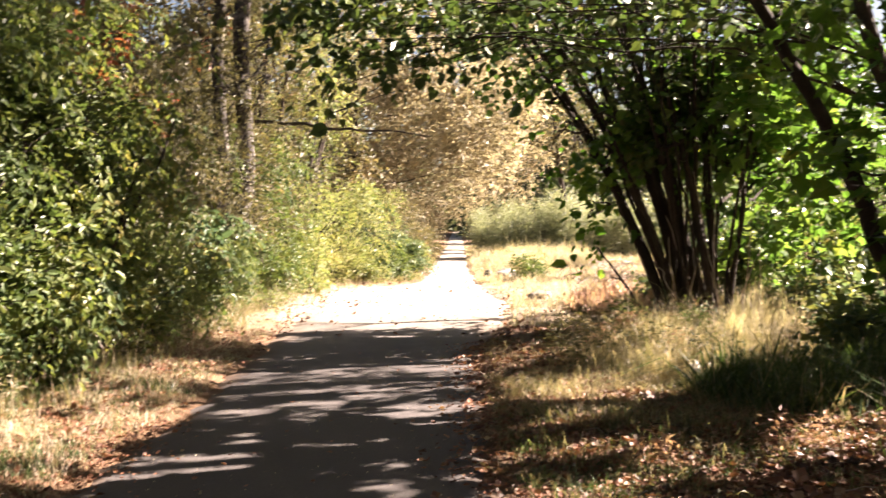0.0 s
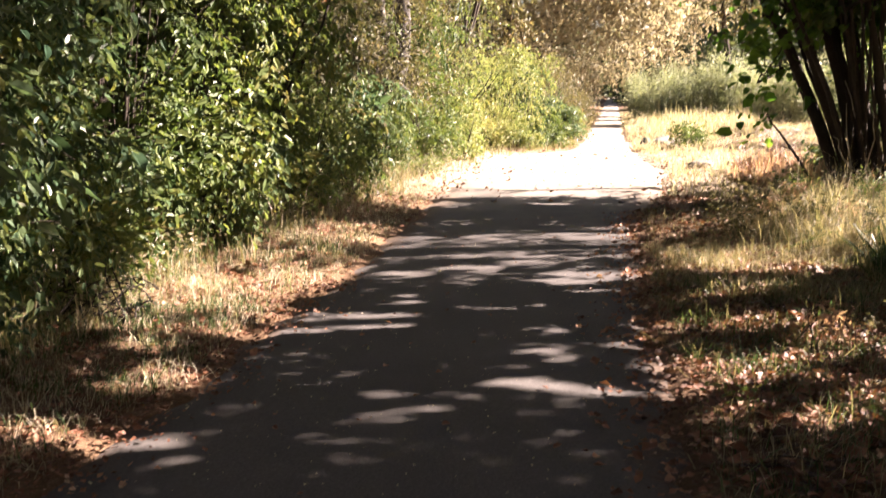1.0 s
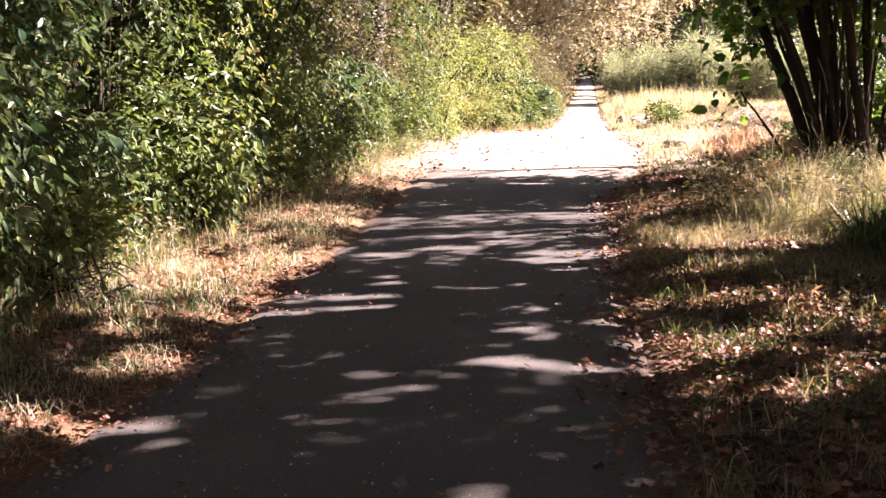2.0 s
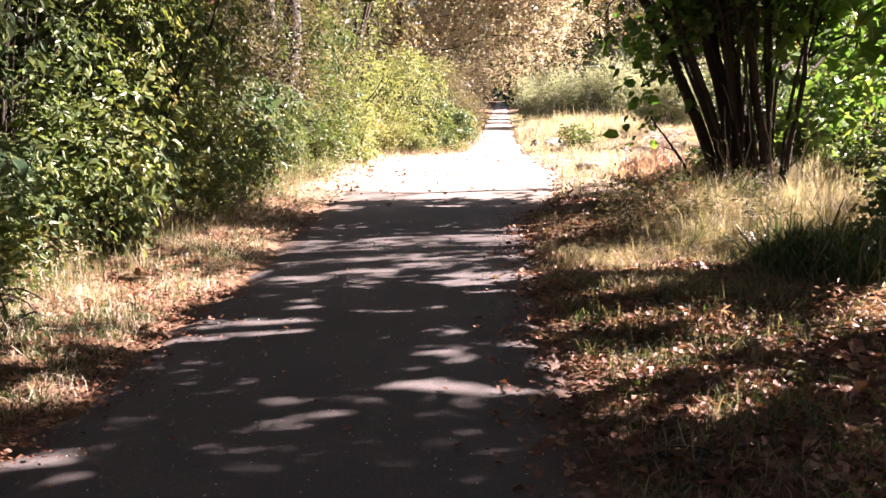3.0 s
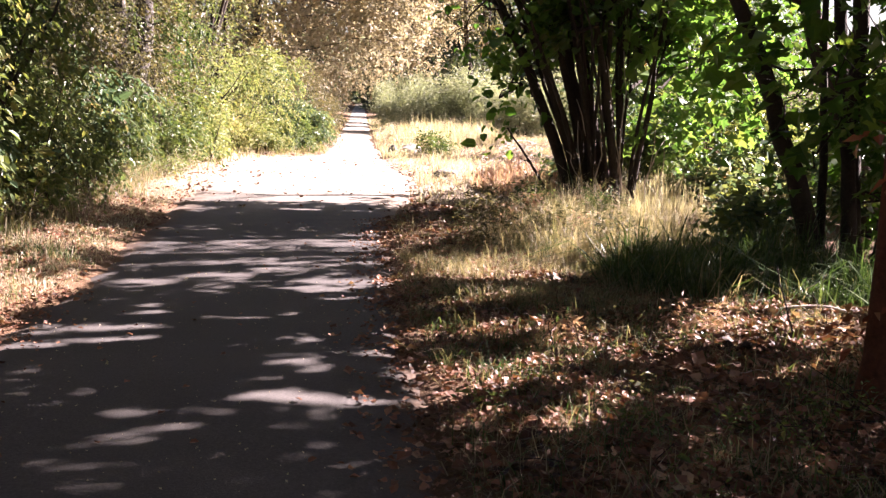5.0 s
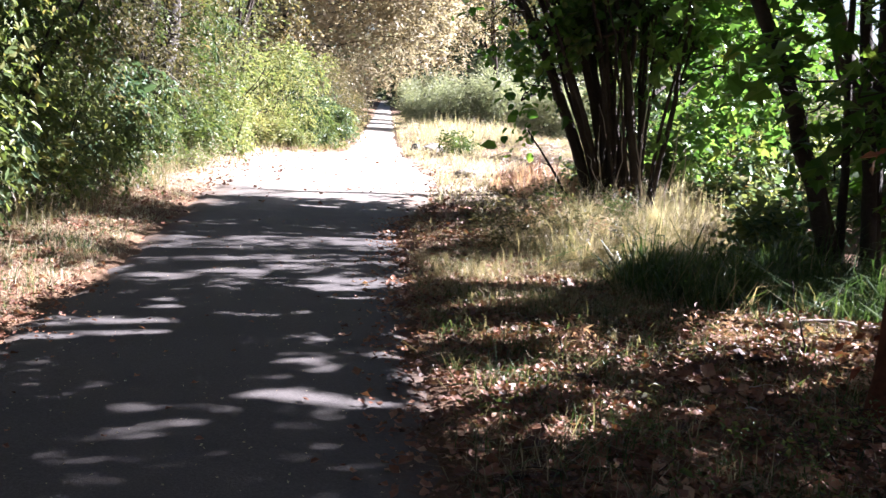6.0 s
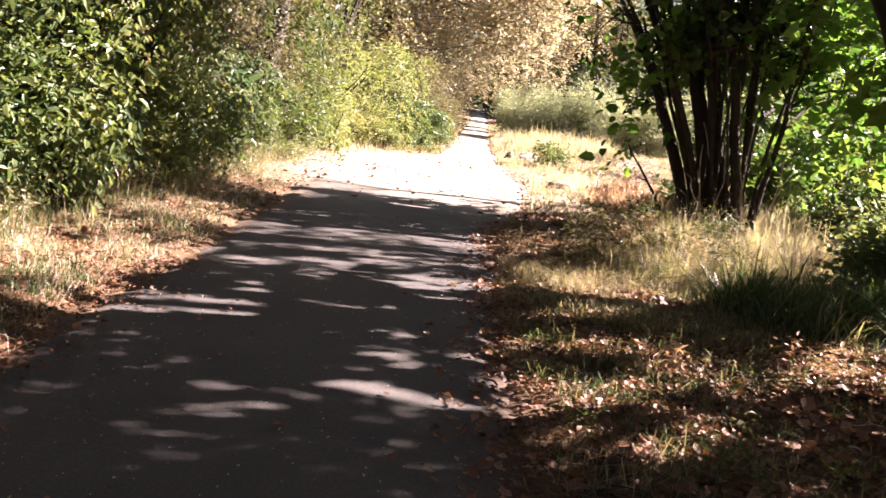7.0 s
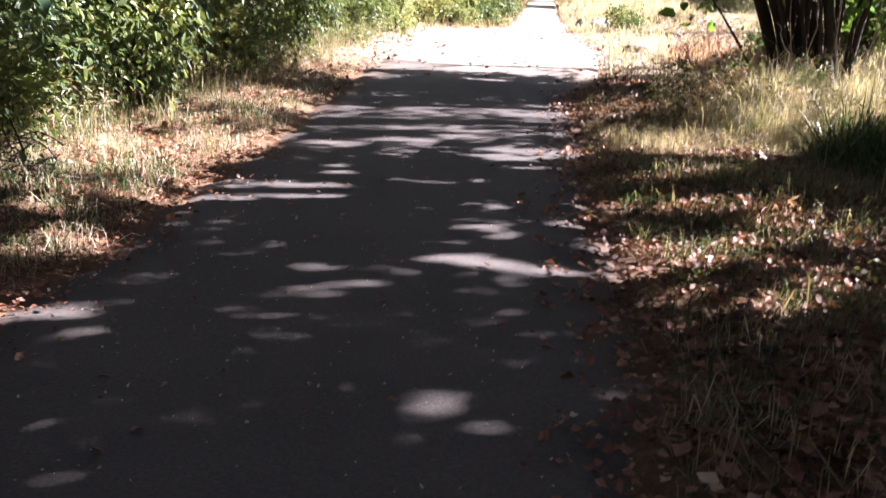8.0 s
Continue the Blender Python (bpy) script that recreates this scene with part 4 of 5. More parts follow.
# left side: bramble and hazel hedge
HEDGE = "hedge along the path"
rng = np.random.default_rng(21)
row = [(-4.6, -3.2, 1.3, 3.6, 0), (-4.6, -0.6, 1.3, 3.8, 0), (-4.5, 2.0, 1.3, 3.8, 0), (-4.5, 4.3, 1.2, 3.4, 0), (-4.6, 6.3, 1.3, 3.9, 0), (-4.8, 8.4, 1.4, 3.6, 1), (-4.8, 10.4, 1.4, 4.6, 1),
       (-5.0, 12.2, 1.4, 4.2, 1), (-5.2, 13.8, 1.3, 4.2, 2), (-5.3, 15.4, 1.4, 1.9, 0), (-5.2, 17.0, 1.3, 4.0, 2), (-4.9, 18.6, 1.3, 4.3, 2), (-4.9, 20.6, 1.4, 3.6, 1), (-4.6, 22.4, 1.4, 3.4, 2), (-4.3, 24.2, 1.4, 3.0, 3),
       (-3.2, 25.8, 1.2, 2.4, 3), (-2.5, 27.8, 1.2, 2.6, 3), (-2.5, 30.0, 1.1, 2.4, 0), (-2.4, 32.2, 1.0, 2.2, 2)]
kinds = [(L_HEDGE, LONG, 0.10, "dense dark green bramble bush with glossy leaves"), (L_HAZEL, LONG, 0.09, "tangled hazel bush with yellowing green leaves"),
         (L_OLIVE, OVAL, 0.075, "dry olive-brown bush with small leaves"), (L_YELLOW, OVAL, 0.075, "sunlit yellow-green bush beside the path")]
for n, (x, y, r, h, kind) in enumerate(row):
    x, r = (x + (0.22, -0.38, 0.08)[n % 3], r * (0.86, 0.78, 0.9)[n % 3]) if 2 < y < 25 else (x, r)
    m, shape, size, label = kinds[kind]
    bush("hedge_bush", rng, (x, y), (r, r * 1.15), h, 420 if y < 1 else 800, 6, size * (0.8 if y < 5 else 0.9 if y < 9 else 1.0), m, shape, label, "bush", 0.45, 0.42, 5, HEDGE, red=0.45 if n in (6, 8) else 0, canes=70 if 2 < y < 12 else 45 if 0 < y < 24 else 15)
back = [(-6.9, 1.0, 0), (-6.5, 4.4, 0), (-6.5, 7.4, 0), (-6.6, 10.2, 1), (-6.8, 13.0, 2), (-6.8, 15.8, 2), (-6.8, 18.4, 2), (-6.6, 21.0, 2), (-6.2, 23.8, 2), (-5.8, 26.6, 2), (-5.0, 29.6, 3), (-4.4, 32.6, 2),
        (-8.6, 6, 0), (-8.8, 11, 0), (-8.8, 16, 2), (-8.6, 21, 2), (-8.0, 26, 2), (-7.0, 30, 2), (-6.6, 35, 2)]
for n, (x, y, kind) in enumerate(back):
    m, shape, size, label = kinds[kind]
    bush("tall_shrub", rng, (x, y), (1.8, 2.0), 7.6 if x > -7.5 and y < 25 else 10.0, 1150 if x > -7.5 else 550, 6, size * (1.5 if x > -7.5 else 1.9), m, shape, label.replace("bush", "tall shrub"), "shrub", 0.3, 0.5, 6, HEDGE, low=0.05, red=0.8 if n in (3, 5, 7) else 0, canes=30 if x > -7.5 else 0)

# low mounds at the hedge's foot
rng = np.random.default_rng(27)
for x, y, r, h, kind in ((-4.0, 3.2, 0.7, 1.2, 0), (-4.15, 4.9, 0.6, 1.0, 0), (-4.25, 6.9, 0.6, 1.3, 0), (-4.3, 8.0, 0.5, 0.8, 1), (-4.2, 9.3, 0.6, 1.1, 0), (-4.35, 10.8, 0.6, 1.3, 1), (-4.3, 12.1, 0.45, 0.7, 0), (-4.7, 13.3, 0.6, 1.2, 1), (-4.6, 14.9, 0.55, 0.9, 0),
                         (-4.7, 16.4, 0.6, 1.2, 2), (-4.5, 18.2, 0.6, 1.1, 1), (-4.3, 19.8, 0.6, 1.0, 0), (-4.1, 21.6, 0.6, 1.1, 3), (-3.8, 23.4, 0.6, 1.0, 3), (-2.5, 25.4, 0.55, 0.9, 3), (-1.8, 26.8, 0.5, 0.9, 1), (-1.55, 28.8, 0.5, 1.0, 0), (-1.45, 30.6, 0.45, 0.9, 2)):
    m, shape, size, label = kinds[kind]
    bush("low_bramble", rng, (x, y), (r, r * 1.2), h, 260, 6, size * (0.7 if y < 5 else 0.8 if y < 9 else 0.9), m, shape, label.replace("bush", "mound at the hedge's foot"), "bush", 0.3, 0.3, 5, "mounds at the hedge's foot", low=0.03, canes=16)

# yellowing saplings and dry weeds that lean out over the verge
for x, y, r, h, m, size in ((-3.75, 11.4, 0.45, 1.7, L_YELLOW, 0.075), (-3.95, 8.8, 0.4, 1.5, L_HAZEL, 0.075), (-3.7, 13.0, 0.4, 1.1, L_HAZEL, 0.07), (-4.0, 6.4, 0.4, 1.3, L_HAZEL, 0.065), (-3.95, 16.0, 0.45, 1.3, L_HAZEL, 0.075), (-3.7, 19.0, 0.5, 1.5, L_HAZEL, 0.08), (-3.5, 21.5, 0.5, 1.4, L_YELLOW, 0.08)):
    bush("verge_sapling", rng, (x, y), (r, r), h, 210, 6, size, m, OVAL, "young sapling with yellowing leaves at the hedge's edge", "sapling", 0.35, 0.32, 6, "saplings along the hedge", low=0.2, canes=8)
for k in range(26):
    y = rng.uniform(4.5, 20.5)
    x = -3.62 + rng.normal(0, 0.16) - (0.15 if y < 8 else 0)
    bush("hedge_weed", rng, (x, y), (0.24, 0.24), rng.uniform(0.3, 0.6), 60, 6, 0.06, (L_OLIVE, L_YELLOW, L_HAZEL, G_MIXED)[k % 4], SLIM, "ragged half-dry weed at the hedge's foot", "weed", 0.3, 0.22, 5, "weeds along the hedge", M_TWIG)

# pale trunk that rises out of the hedge, with one long bough towards the path
rng = np.random.default_rng(22)
lobes_p = [((-3.8, 19.9, 8.0), (1.7, 1.4, 1.2)), ((-5.5, 20.2, 8.2), (1.6, 1.4, 1.2)), ((-4.0, 19.6, 5.4), (0.5, 0.4, 0.4)), ((-5.1, 19.7, 6.0), (0.5, 0.4, 0.5)), ((-4.5, 19.2, 4.3), (0.5, 0.3, 0.4)), ((-4.95, 19.3, 3.6), (0.5, 0.3, 0.4)), ((-4.35, 19.3, 3.2), (0.45, 0.3, 0.4)), ((-4.4, 18.9, 2.6), (0.9, 0.4, 0.7)), ((-5.0, 18.9, 4.9), (0.5, 0.3, 0.5)), ((-4.0, 19.0, 4.6), (0.4, 0.3, 0.4)), ((-4.9, 19.0, 6.3), (0.6, 0.3, 0.4))]
tree("alder", rng, (-4.7, 20.0), [(rise(rng, (-4.45, 19.7), (-4.3, 19.8, 8.5), 14, 0.03), 0.20, 0.15), (rise(rng, (-4.95, 20.1), (-4.95, 20.2, 8.5), 14, 0.03), 0.15, 0.12)], lobes_p,
     "mottled grey twin trunk rising out of the hedge", M_PALE_BARK,
     [("crown", "", crown_leaves(rng, lobes_p, 15, 6, 0.10, 0.4, 0.3, True), OVAL, L_OLIVE)], 0.05)
bough = thing("bare_bough", (-4.4, 19.4, 3.9), "long thin dark bough reaching over the path", "branch")
v, q = tubes([(bent(rng, (-1.0, 4.5, 0.4), (4.0, -1.3, -0.35), 18, 0.1, 0.035), np.linspace(0.06, 0.012, 18)), (bent(rng, (2.0, -0.4, 0.0), (3.3, -0.2, 0.5), 8, 0, 0.02), np.linspace(0.02, 0.005, 8))], 6)
piece("branch", raw_mesh("branch", v, q, M_BARK, True), bough)

# tawny trees that close the view along the path
rng = np.random.default_rng(23)
TAWNY_NEAR = [((-3.6, 35, 3), (1.4, 1.6, 1.8)), ((-3, 35.5, 5.2), (1.7, 1.6, 1.4)), ((-1.4, 36, 6.2), (1.6, 1.5, 1.1)), ((0.2, 36.5, 5.6), (1.4, 1.4, 0.9)),
              ((-2.2, 36, 8), (2.4, 2, 1.4)), ((0.2, 36.5, 7.6), (2, 1.8, 1.3)), ((1.6, 37, 5.2), (1.1, 1.1, 0.8)), ((1.5, 37, 3.6), (0.8, 0.8, 0.6)), ((-0.7, 36, 4.4), (0.9, 0.8, 0.6)),
              ((2.4, 37, 6.8), (1.4, 1.3, 1)), ((0.5, 36.8, 4.4), (0.8, 0.8, 0.6))]
TAWNY_MID = [((-3.2, 45, 3.4), (1.6, 2, 2.6)), ((-1.8, 46, 6.8), (2.4, 2.2, 2.2)), ((0.6, 46, 6), (1.8, 2, 1.6)), ((2.6, 47, 5.8), (1.6, 1.8, 1.5)), ((0.6, 46, 9.4), (3, 2.4, 2)),
             ((3.6, 47, 8.6), (2, 1.8, 1.6)), ((-0.6, 45.5, 4.2), (1, 1, 0.8)), ((-3.6, 46, 8.6), (1.8, 1.8, 1.8)), ((-1.5, 46, 12.2), (2.4, 2, 1.6)), ((2, 46, 12), (2.4, 2, 1.6)),
             ((5, 47, 11.2), (2, 1.8, 1.6)), ((-4.6, 46, 11.8), (2, 1.8, 1.6))]
TAWNY_FAR = [((-2.8, 61, 4), (1.9, 2, 3.4)), ((0.4, 63, 6.2), (2.6, 2.2, 2.2)), ((3.4, 63, 5.4), (2, 2, 2.6)), ((0.5, 63, 10), (4.4, 2.6, 3)), ((0.4, 58, 3.3), (1.3, 1, 1.2)),
             ((-0.6, 59, 3.2), (1, 1, 1.2)), ((1.8, 60, 3.9), (1, 1, 1)), ((5.6, 63, 8), (2, 2, 3)), ((-1.4, 66, 2.6), (1.4, 1.2, 1.6))]
for foot, top, lobes in (((-4.2, 36), (-3.4, 36.5, 8), TAWNY_NEAR), ((-4.2, 46), (-3.2, 46.5, 11), TAWNY_MID), ((-4, 62), (-3.4, 62, 12), TAWNY_FAR)):
    tree("tawny_tree", rng, foot, [(rise(rng, foot, top, 12, 0.05), 0.2, 0.08)], lobes, "tree with tawny autumn leaves leaning over the path", M_BARK,
         [("crown", "", crown_leaves(rng, lobes, 11, 6, 0.115, 0.5, 0.3, False, False), ROUND, L_BROWN)], 0.022, "tawny trees down the path", forks=3)
for x, y, h in ((-2.0, 34.5, 2.0), (-1.75, 39, 2.4), (-1.7, 43, 2.8), (-2.4, 53, 3.0), (2.4, 66, 2.6), (-2.4, 70, 3.0)):
    bush("dry_shrub", rng, (x, y), (0.9, 1.3), h, 700, 6, 0.10, L_OLIVE, SLIM, "greyish dry shrub at the path's edge", "shrub", 0.2, 0.5, 7, "shrubs down the path")

# thickets where the path bends out of sight; pale willow leaf colour stands for haze
for x, y, r, h in ((-1.8, 112, 2.2, 7), (1.6, 116, 2.4, 8), (4.6, 110, 2.4, 7), (-5.2, 108, 2.6, 8), (0.2, 122, 2.4, 9)):
    bush("haze_pale_thicket", rng, (x, y), (r, r), h, 900, 6, 0.35, L_WILLOW, OVAL, "thicket at the path's bend, coloured pale grey-green for haze", "thicket", 0.2, 0.8, 4, "thickets at the bend", low=0.05)
lobes = [((6.0, 54, 7.4), (2.2, 1.8, 1.4)), ((4.4, 55, 8.6), (2.0, 1.8, 1.3)), ((7.6, 54, 6.2), (1.8, 1.6, 1.4)), ((6.4, 55, 9.6), (2.2, 2.0, 1.4)), ((4.6, 54.5, 6.6), (1.2, 1.0, 0.7))]
tree("meadow_tree", rng, (6.8, 55), [(rise(rng, (6.8, 55), (5.8, 55, 10), 12, 0.05), 0.2, 0.06)], lobes, "slender tree at the meadow's far edge", M_BARK,
     [("crown", "", crown_leaves(rng, lobes, 7, 6, 0.16, 0.5, 0.3, False, False), OVAL, L_OLIVE)], 0.05)

# meadow shrubs on the right
rng = np.random.default_rng(24)
for x, y, r, h in ((2.4, 45, 1.2, 1.8), (3.4, 43.5, 1.4, 2.1), (5.4, 43, 1.6, 2.3), (7.5, 42.5, 1.6, 2.3), (4.4, 44.5, 1.6, 2.4), (6.4, 43.5, 1.7, 2.2), (8.6, 43, 1.8, 2.5), (3.4, 52, 1.6, 2.4), (1.9, 57, 1.1, 2.0), (11, 44, 2.0, 3.0)):
    bush("willow_shrub", rng, (x, y), (r, r), h, 1050, 8, 0.14, L_WILLOW, SLIM, "pale grey-green willow shrub at the meadow's edge", "shrub", -0.1, 0.6, 6, "willow shrubs", low=0.1)
bush("small_shrub", rng, (2.15, 26.0), (0.62, 0.5), 0.75, 420, 6, 0.07, L_HAZEL, OVAL, "low olive-green shrub in dry meadow grass", "shrub", 0.1, 0.25, 5)
for x, y, r, h, m in ((6.9, 20.5, 1.0, 1.5, L_MAPLE), (8.6, 23, 1.4, 2.2, L_HAZEL), (10.2, 17, 1.5, 1.5, L_HAZEL), (8.6, 13.5, 1.2, 1.3, L_MAPLE), (11.5, 27, 2.0, 4.0, L_HAZEL), (7.2, 12.4, 0.9, 1.7, L_HEDGE), (5.9, 16.3, 0.6, 1.5, L_SUNNY), (7.9, 16.8, 0.7, 1.5, L_YELLOW), (8.2, 15.0, 0.8, 1.3, L_HAZEL), (5.1, 15.2, 0.55, 1.2, L_HAZEL), (5.8, 14.4, 0.5, 1.0, L_HEDGE), (6.8, 15.8, 0.7, 1.3, L_HAZEL), (7.4, 26, 1.4, 2.8, L_HEDGE), (14.5, 30, 2.2, 5.0, L_MAPLE), (17, 26, 2.2, 4.5, L_HAZEL), (10.5, 33, 2.0, 4.5, L_MAPLE)):
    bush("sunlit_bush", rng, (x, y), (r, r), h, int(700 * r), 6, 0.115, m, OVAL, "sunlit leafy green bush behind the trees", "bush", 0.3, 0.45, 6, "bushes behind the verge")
for x, y, r, h in ((4.4, 9.6, 0.42, 0.78), (4.05, 9.3, 0.32, 0.55), (6.0, 9.4, 0.7, 1.3)):
    bush("dark_shrub", rng, (x, y), (r, r), h, 110, 6, 0.085, L_HEDGE, ROUND, "low dark leafy shrub under the maple", "shrub", 0.2, 0.35, 6, "shrubs under the maple", low=0.3)
for x, y, r, h in ((1.35, 10.0, 0.3, 0.28), (1.8, 10.4, 0.3, 0.32), (2.0, 13.2, 0.4, 0.3), (1.5, 12.6, 0.3, 0.25)):
    bush("verge_weed", rng, (x, y), (r, r), h, 90, 6, 0.06, L_OLIVE, SLIM, "small olive-brown weed on the verge", "weed", 0.1, 0.2, 4, "weeds on the verge")

# shaded growth close behind the clump
rng = np.random.default_rng(29)
for x, y, r, h in ((4.15, 15.3, 0.65, 2.1), (3.55, 15.5, 0.5, 1.4)):
    bush("shaded_bush", rng, (x, y), (r, r), h, 420, 6, 0.09, L_HEDGE, OVAL, "dark leafy growth close behind the tree clump", "bush", 0.4, 0.35, 6, "growth behind the clump")

# ragged weeds among the tall dry grass
rng = np.random.default_rng(28)
for n in range(16):
    x, y = rng.uniform(1.4, 3.6), rng.uniform(9.2, 13.6)
    bush("dry_weed", rng, (x, y), (0.22, 0.22), rng.uniform(0.25, 0.5), 70, 6, 0.06, (L_OLIVE, L_HAZEL, G_RED)[n % 3], SLIM, "ragged half-dry weed in the tall grass", "weed", 0.3, 0.2, 5, "weeds in the tall grass", M_TWIG)

# trees right of the far path, whose shade lies across it
rng = np.random.default_rng(26)
for x, y, h in ((9.5, 71, 11), (8.5, 80, 12), (9.5, 89, 12), (8.8, 98, 13)):
    lobes = [((x + rng.normal(0, 0.9), y + rng.normal(0, 0.9), h * s), (2.6, 2.4, h * 0.12)) for s in (0.3, 0.45, 0.6, 0.75, 0.9)]
    tree("meadow_edge_tree", rng, (x, y), [(rise(rng, (x, y), (x - 0.5, y, h * 0.95), 10, 0.06), 0.22, 0.05)], lobes, "hazy dark tree beyond the willow shrubs", M_BARK,
         [("crown", "", crown_leaves(rng, lobes, 4, 6, 0.26, 0.6, 0.3, False, False), OVAL, L_FAR)], 0.05, "trees beyond the meadow")

rng = np.random.default_rng(25)
for n in range(16):
    x, y = -26 + n * 4.2 + rng.normal(0, 1.2), 96 + rng.normal(0, 7)
    if abs(x) < 2.5:
        y += 50
    h = 21 + 7 * rng.random()
    lobes = [((x + rng.normal(0, 0.8), y + rng.normal(0, 0.8), h * s), (3.6 * (1.15 - s), 3.6 * (1.15 - s), h * 0.13)) for s in (0.15, 0.3, 0.45, 0.6, 0.75, 0.9)]
    tree("forest_tree", rng, (x, y), [(rise(rng, (x, y), (x, y, h * 0.95), 8, 0.05), 0.25, 0.05)], lobes, "dark distant forest tree beyond the meadow", M_BARK,
         [("crown", "", crown_leaves(rng, lobes, 1.5, 6, 0.66, 0.9, 0.3, False, False), OVAL, L_FAR)], 0.06, "distant forest trees", False)


# ---------------------------------------------------------------- grass and litter
def scatter(rng, n, x0, x1, y0, y1, clump=0.5, gap=0.12):
    """Places off the path, gathered into loose tufts."""
    x, y = rng.uniform(x0, x1, n), rng.uniform(y0, y1, n)
    tx, ty = rng.uniform(x0, x1, n // 30 + 1), rng.uniform(y0, y1, n // 30 + 1)
    pick = rng.integers(0, len(tx), n)
    tuft = rng.random(n) < clump
    x = np.where(tuft, tx[pick] + rng.normal(0, 0.09, n), x)
    y = np.where(tuft, ty[pick] + rng.normal(0, 0.09, n), y)
    off = (x < path_left(y) - gap * rng.random(n)) | (x > path_right(y) + gap * rng.random(n))
    return x[off], y[off]


def grass(name, rng, x, y, low, high, width, material, label, lean=0.45):
    patchy = 0.75 + 0.3 * np.sin(x * 2.7 + 1.3 * np.sin(y * 1.9)) * np.sin(y * 2.3 + x) + 0.2 * np.sin(x * 7.1 + y * 5.3)
    h = rng.uniform(low, high, len(x)) * np.exp(rng.normal(0, 0.2, len(x))) * np.clip(patchy, 0.3, 1.3)
    v, t = blades(rng, x, y, land(x, y), h, width * rng.uniform(0.6, 1.2, len(x)), lean)
    return tagged(new(name, raw_mesh(name, v, t, material)), label, "grass", kind="stuff")


rng = np.random.default_rng(30)
x, y = scatter(rng, 14000, -5.0, 5.0, -9, 1.5, 0.6)
grass("verge_grass", rng, x, y, 0.05, 0.2, 0.0035, G_MIXED, "thin fading grass beside the shaded path", 1.5)
rng = np.random.default_rng(31)
x, y = scatter(rng, 56000, -4.9, -2.15, 1.5, 20, 0.6)
keep = rng.random(len(y)) < np.clip(1 - (y - 12.5) / 4.0, 0.3, 1)
x, y = x[keep], y[keep]
grass("verge_grass", rng, x, y, 0.04, 0.17, 0.0024, G_DRY, "short straw-coloured dry grass on the verge", 1.7)
x, y = scatter(rng, 13000, -4.6, -2.4, 3, 11, 0.9)
keep = rng.random(len(y)) < np.where((y > 4.2) & (y < 6.2), 1.0, 0.4)
x, y = x[keep], y[keep]
grass("green_verge_grass", rng, x, y, 0.05, 0.2, 0.0035, G_GREEN, "sparse green grass in the dry verge", 1.5)
x, y = scatter(rng, 1000, -4.4, -3.6, 4.6, 9.5, 0.9)
grass("tall_weed_grass", rng, x, y, 0.2, 0.65, 0.0045, G_GREEN, "tall green weeds and grass against the hedge", 1.3)
x, y = scatter(rng, 3600, -4.2, -3.25, 4.2, 20.0, 0.9)
grass("tall_weed_grass", rng, x, y, 0.2, 0.6, 0.004, G_MIXED, "tall yellowing grass against the hedge", 0.7)
x, y = scatter(rng, 3500, -4.6, -3.5, 2, 20, 0.85)
grass("hedge_grass", rng, x, y, 0.12, 0.38, 0.005, G_MIXED, "fading green grass at the foot of the hedge", 0.6)
for x0, x1, m in ((-2.6, -0.5, G_MIXED), (0.5, 2.6, G_DRY)):
    x, y = scatter(rng, 9000, x0, x1, 25, 62, 0.7)
    grass("far_verge_grass", rng, x, y, 0.08, 0.3, 0.010, m, "dry grass along the narrow far path", 1.0)
x, y = scatter(rng, 5000, 1.2, 5.0, 29, 42, 0.7)
grass("meadow_hump_grass", rng, x, y, 0.3, 0.75, 0.010, G_DRY, "tall pale gold grass on the meadow hump", 1.0)
x, y = scatter(rng, 9000, -5.2, -1.0, 20, 34, 0.6)
grass("far_verge_grass", rng, x, y, 0.06, 0.25, 0.009, G_MIXED, "dry yellow-green grass along the far verge", 0.6)
a, r = rng.random(8000) * 6.28, np.sqrt(rng.random(8000))
x, y = 2.55 + 1.05 * r * np.cos(a) + 0.12 * rng.normal(0, 1, 8000), 10.5 + 2.1 * r * np.sin(a)
grass("tall_dry_grass", rng, x, y, 0.14, 0.52, 0.0035, G_MIXED, "tall sun-bleached dry grass beside the tree", 1.25)
a, r = rng.random(5000) * 6.28, np.sqrt(rng.random(5000))
x, y = 4.65 + 1.25 * r * np.cos(a), 13.7 + 1.25 * r * np.sin(a)
grass("tall_dry_grass", rng, x, y, 0.12, 0.45, 0.004, G_DRY, "dry grass round the foot of the stems", 1.1)
a, r = rng.random(12000) * 6.28, np.sqrt(rng.random(12000))
x, y = 3.35 + 1.3 * r * np.cos(a), 8.0 + 0.95 * r * np.sin(a)
off = (y > 7.05 + 0.15 * np.sin(x * 7)) & (rng.random(12000) < np.clip((x - 2.0) / 1.1, 0.08, 0.75)) & (np.sin(x * 5.1 + 2 * np.sin(y * 4)) + np.sin(y * 6.3 + x) > -0.5 + 1.1 * rng.random(12000))
grass("tall_green_grass", rng, x[off], y[off], 0.15, 0.66, 0.005, G_GREEN, "tall shaded green grass below the maple", 1.3)
off = (x > 2.3) & (y > 7.2) & (rng.random(12000) < 0.12)
grass("arching_grass", rng, x[off], y[off], 0.35, 0.8, 0.0075, G_GREEN, "broad arching green blades in the shaded grass", 2.0)
off = (x > 2.0) & (rng.random(12000) < 0.035)
grass("tall_weed_grass", rng, x[off], y[off], 0.25, 0.75, 0.005, G_MIXED, "yellowing stalks among the shaded green grass", 1.0)
a, r = rng.random(9000) * 6.28, np.sqrt(rng.random(9000))
x, y = 3.15 + 1.05 * r * np.cos(a), 11.1 + 1.8 * r * np.sin(a)
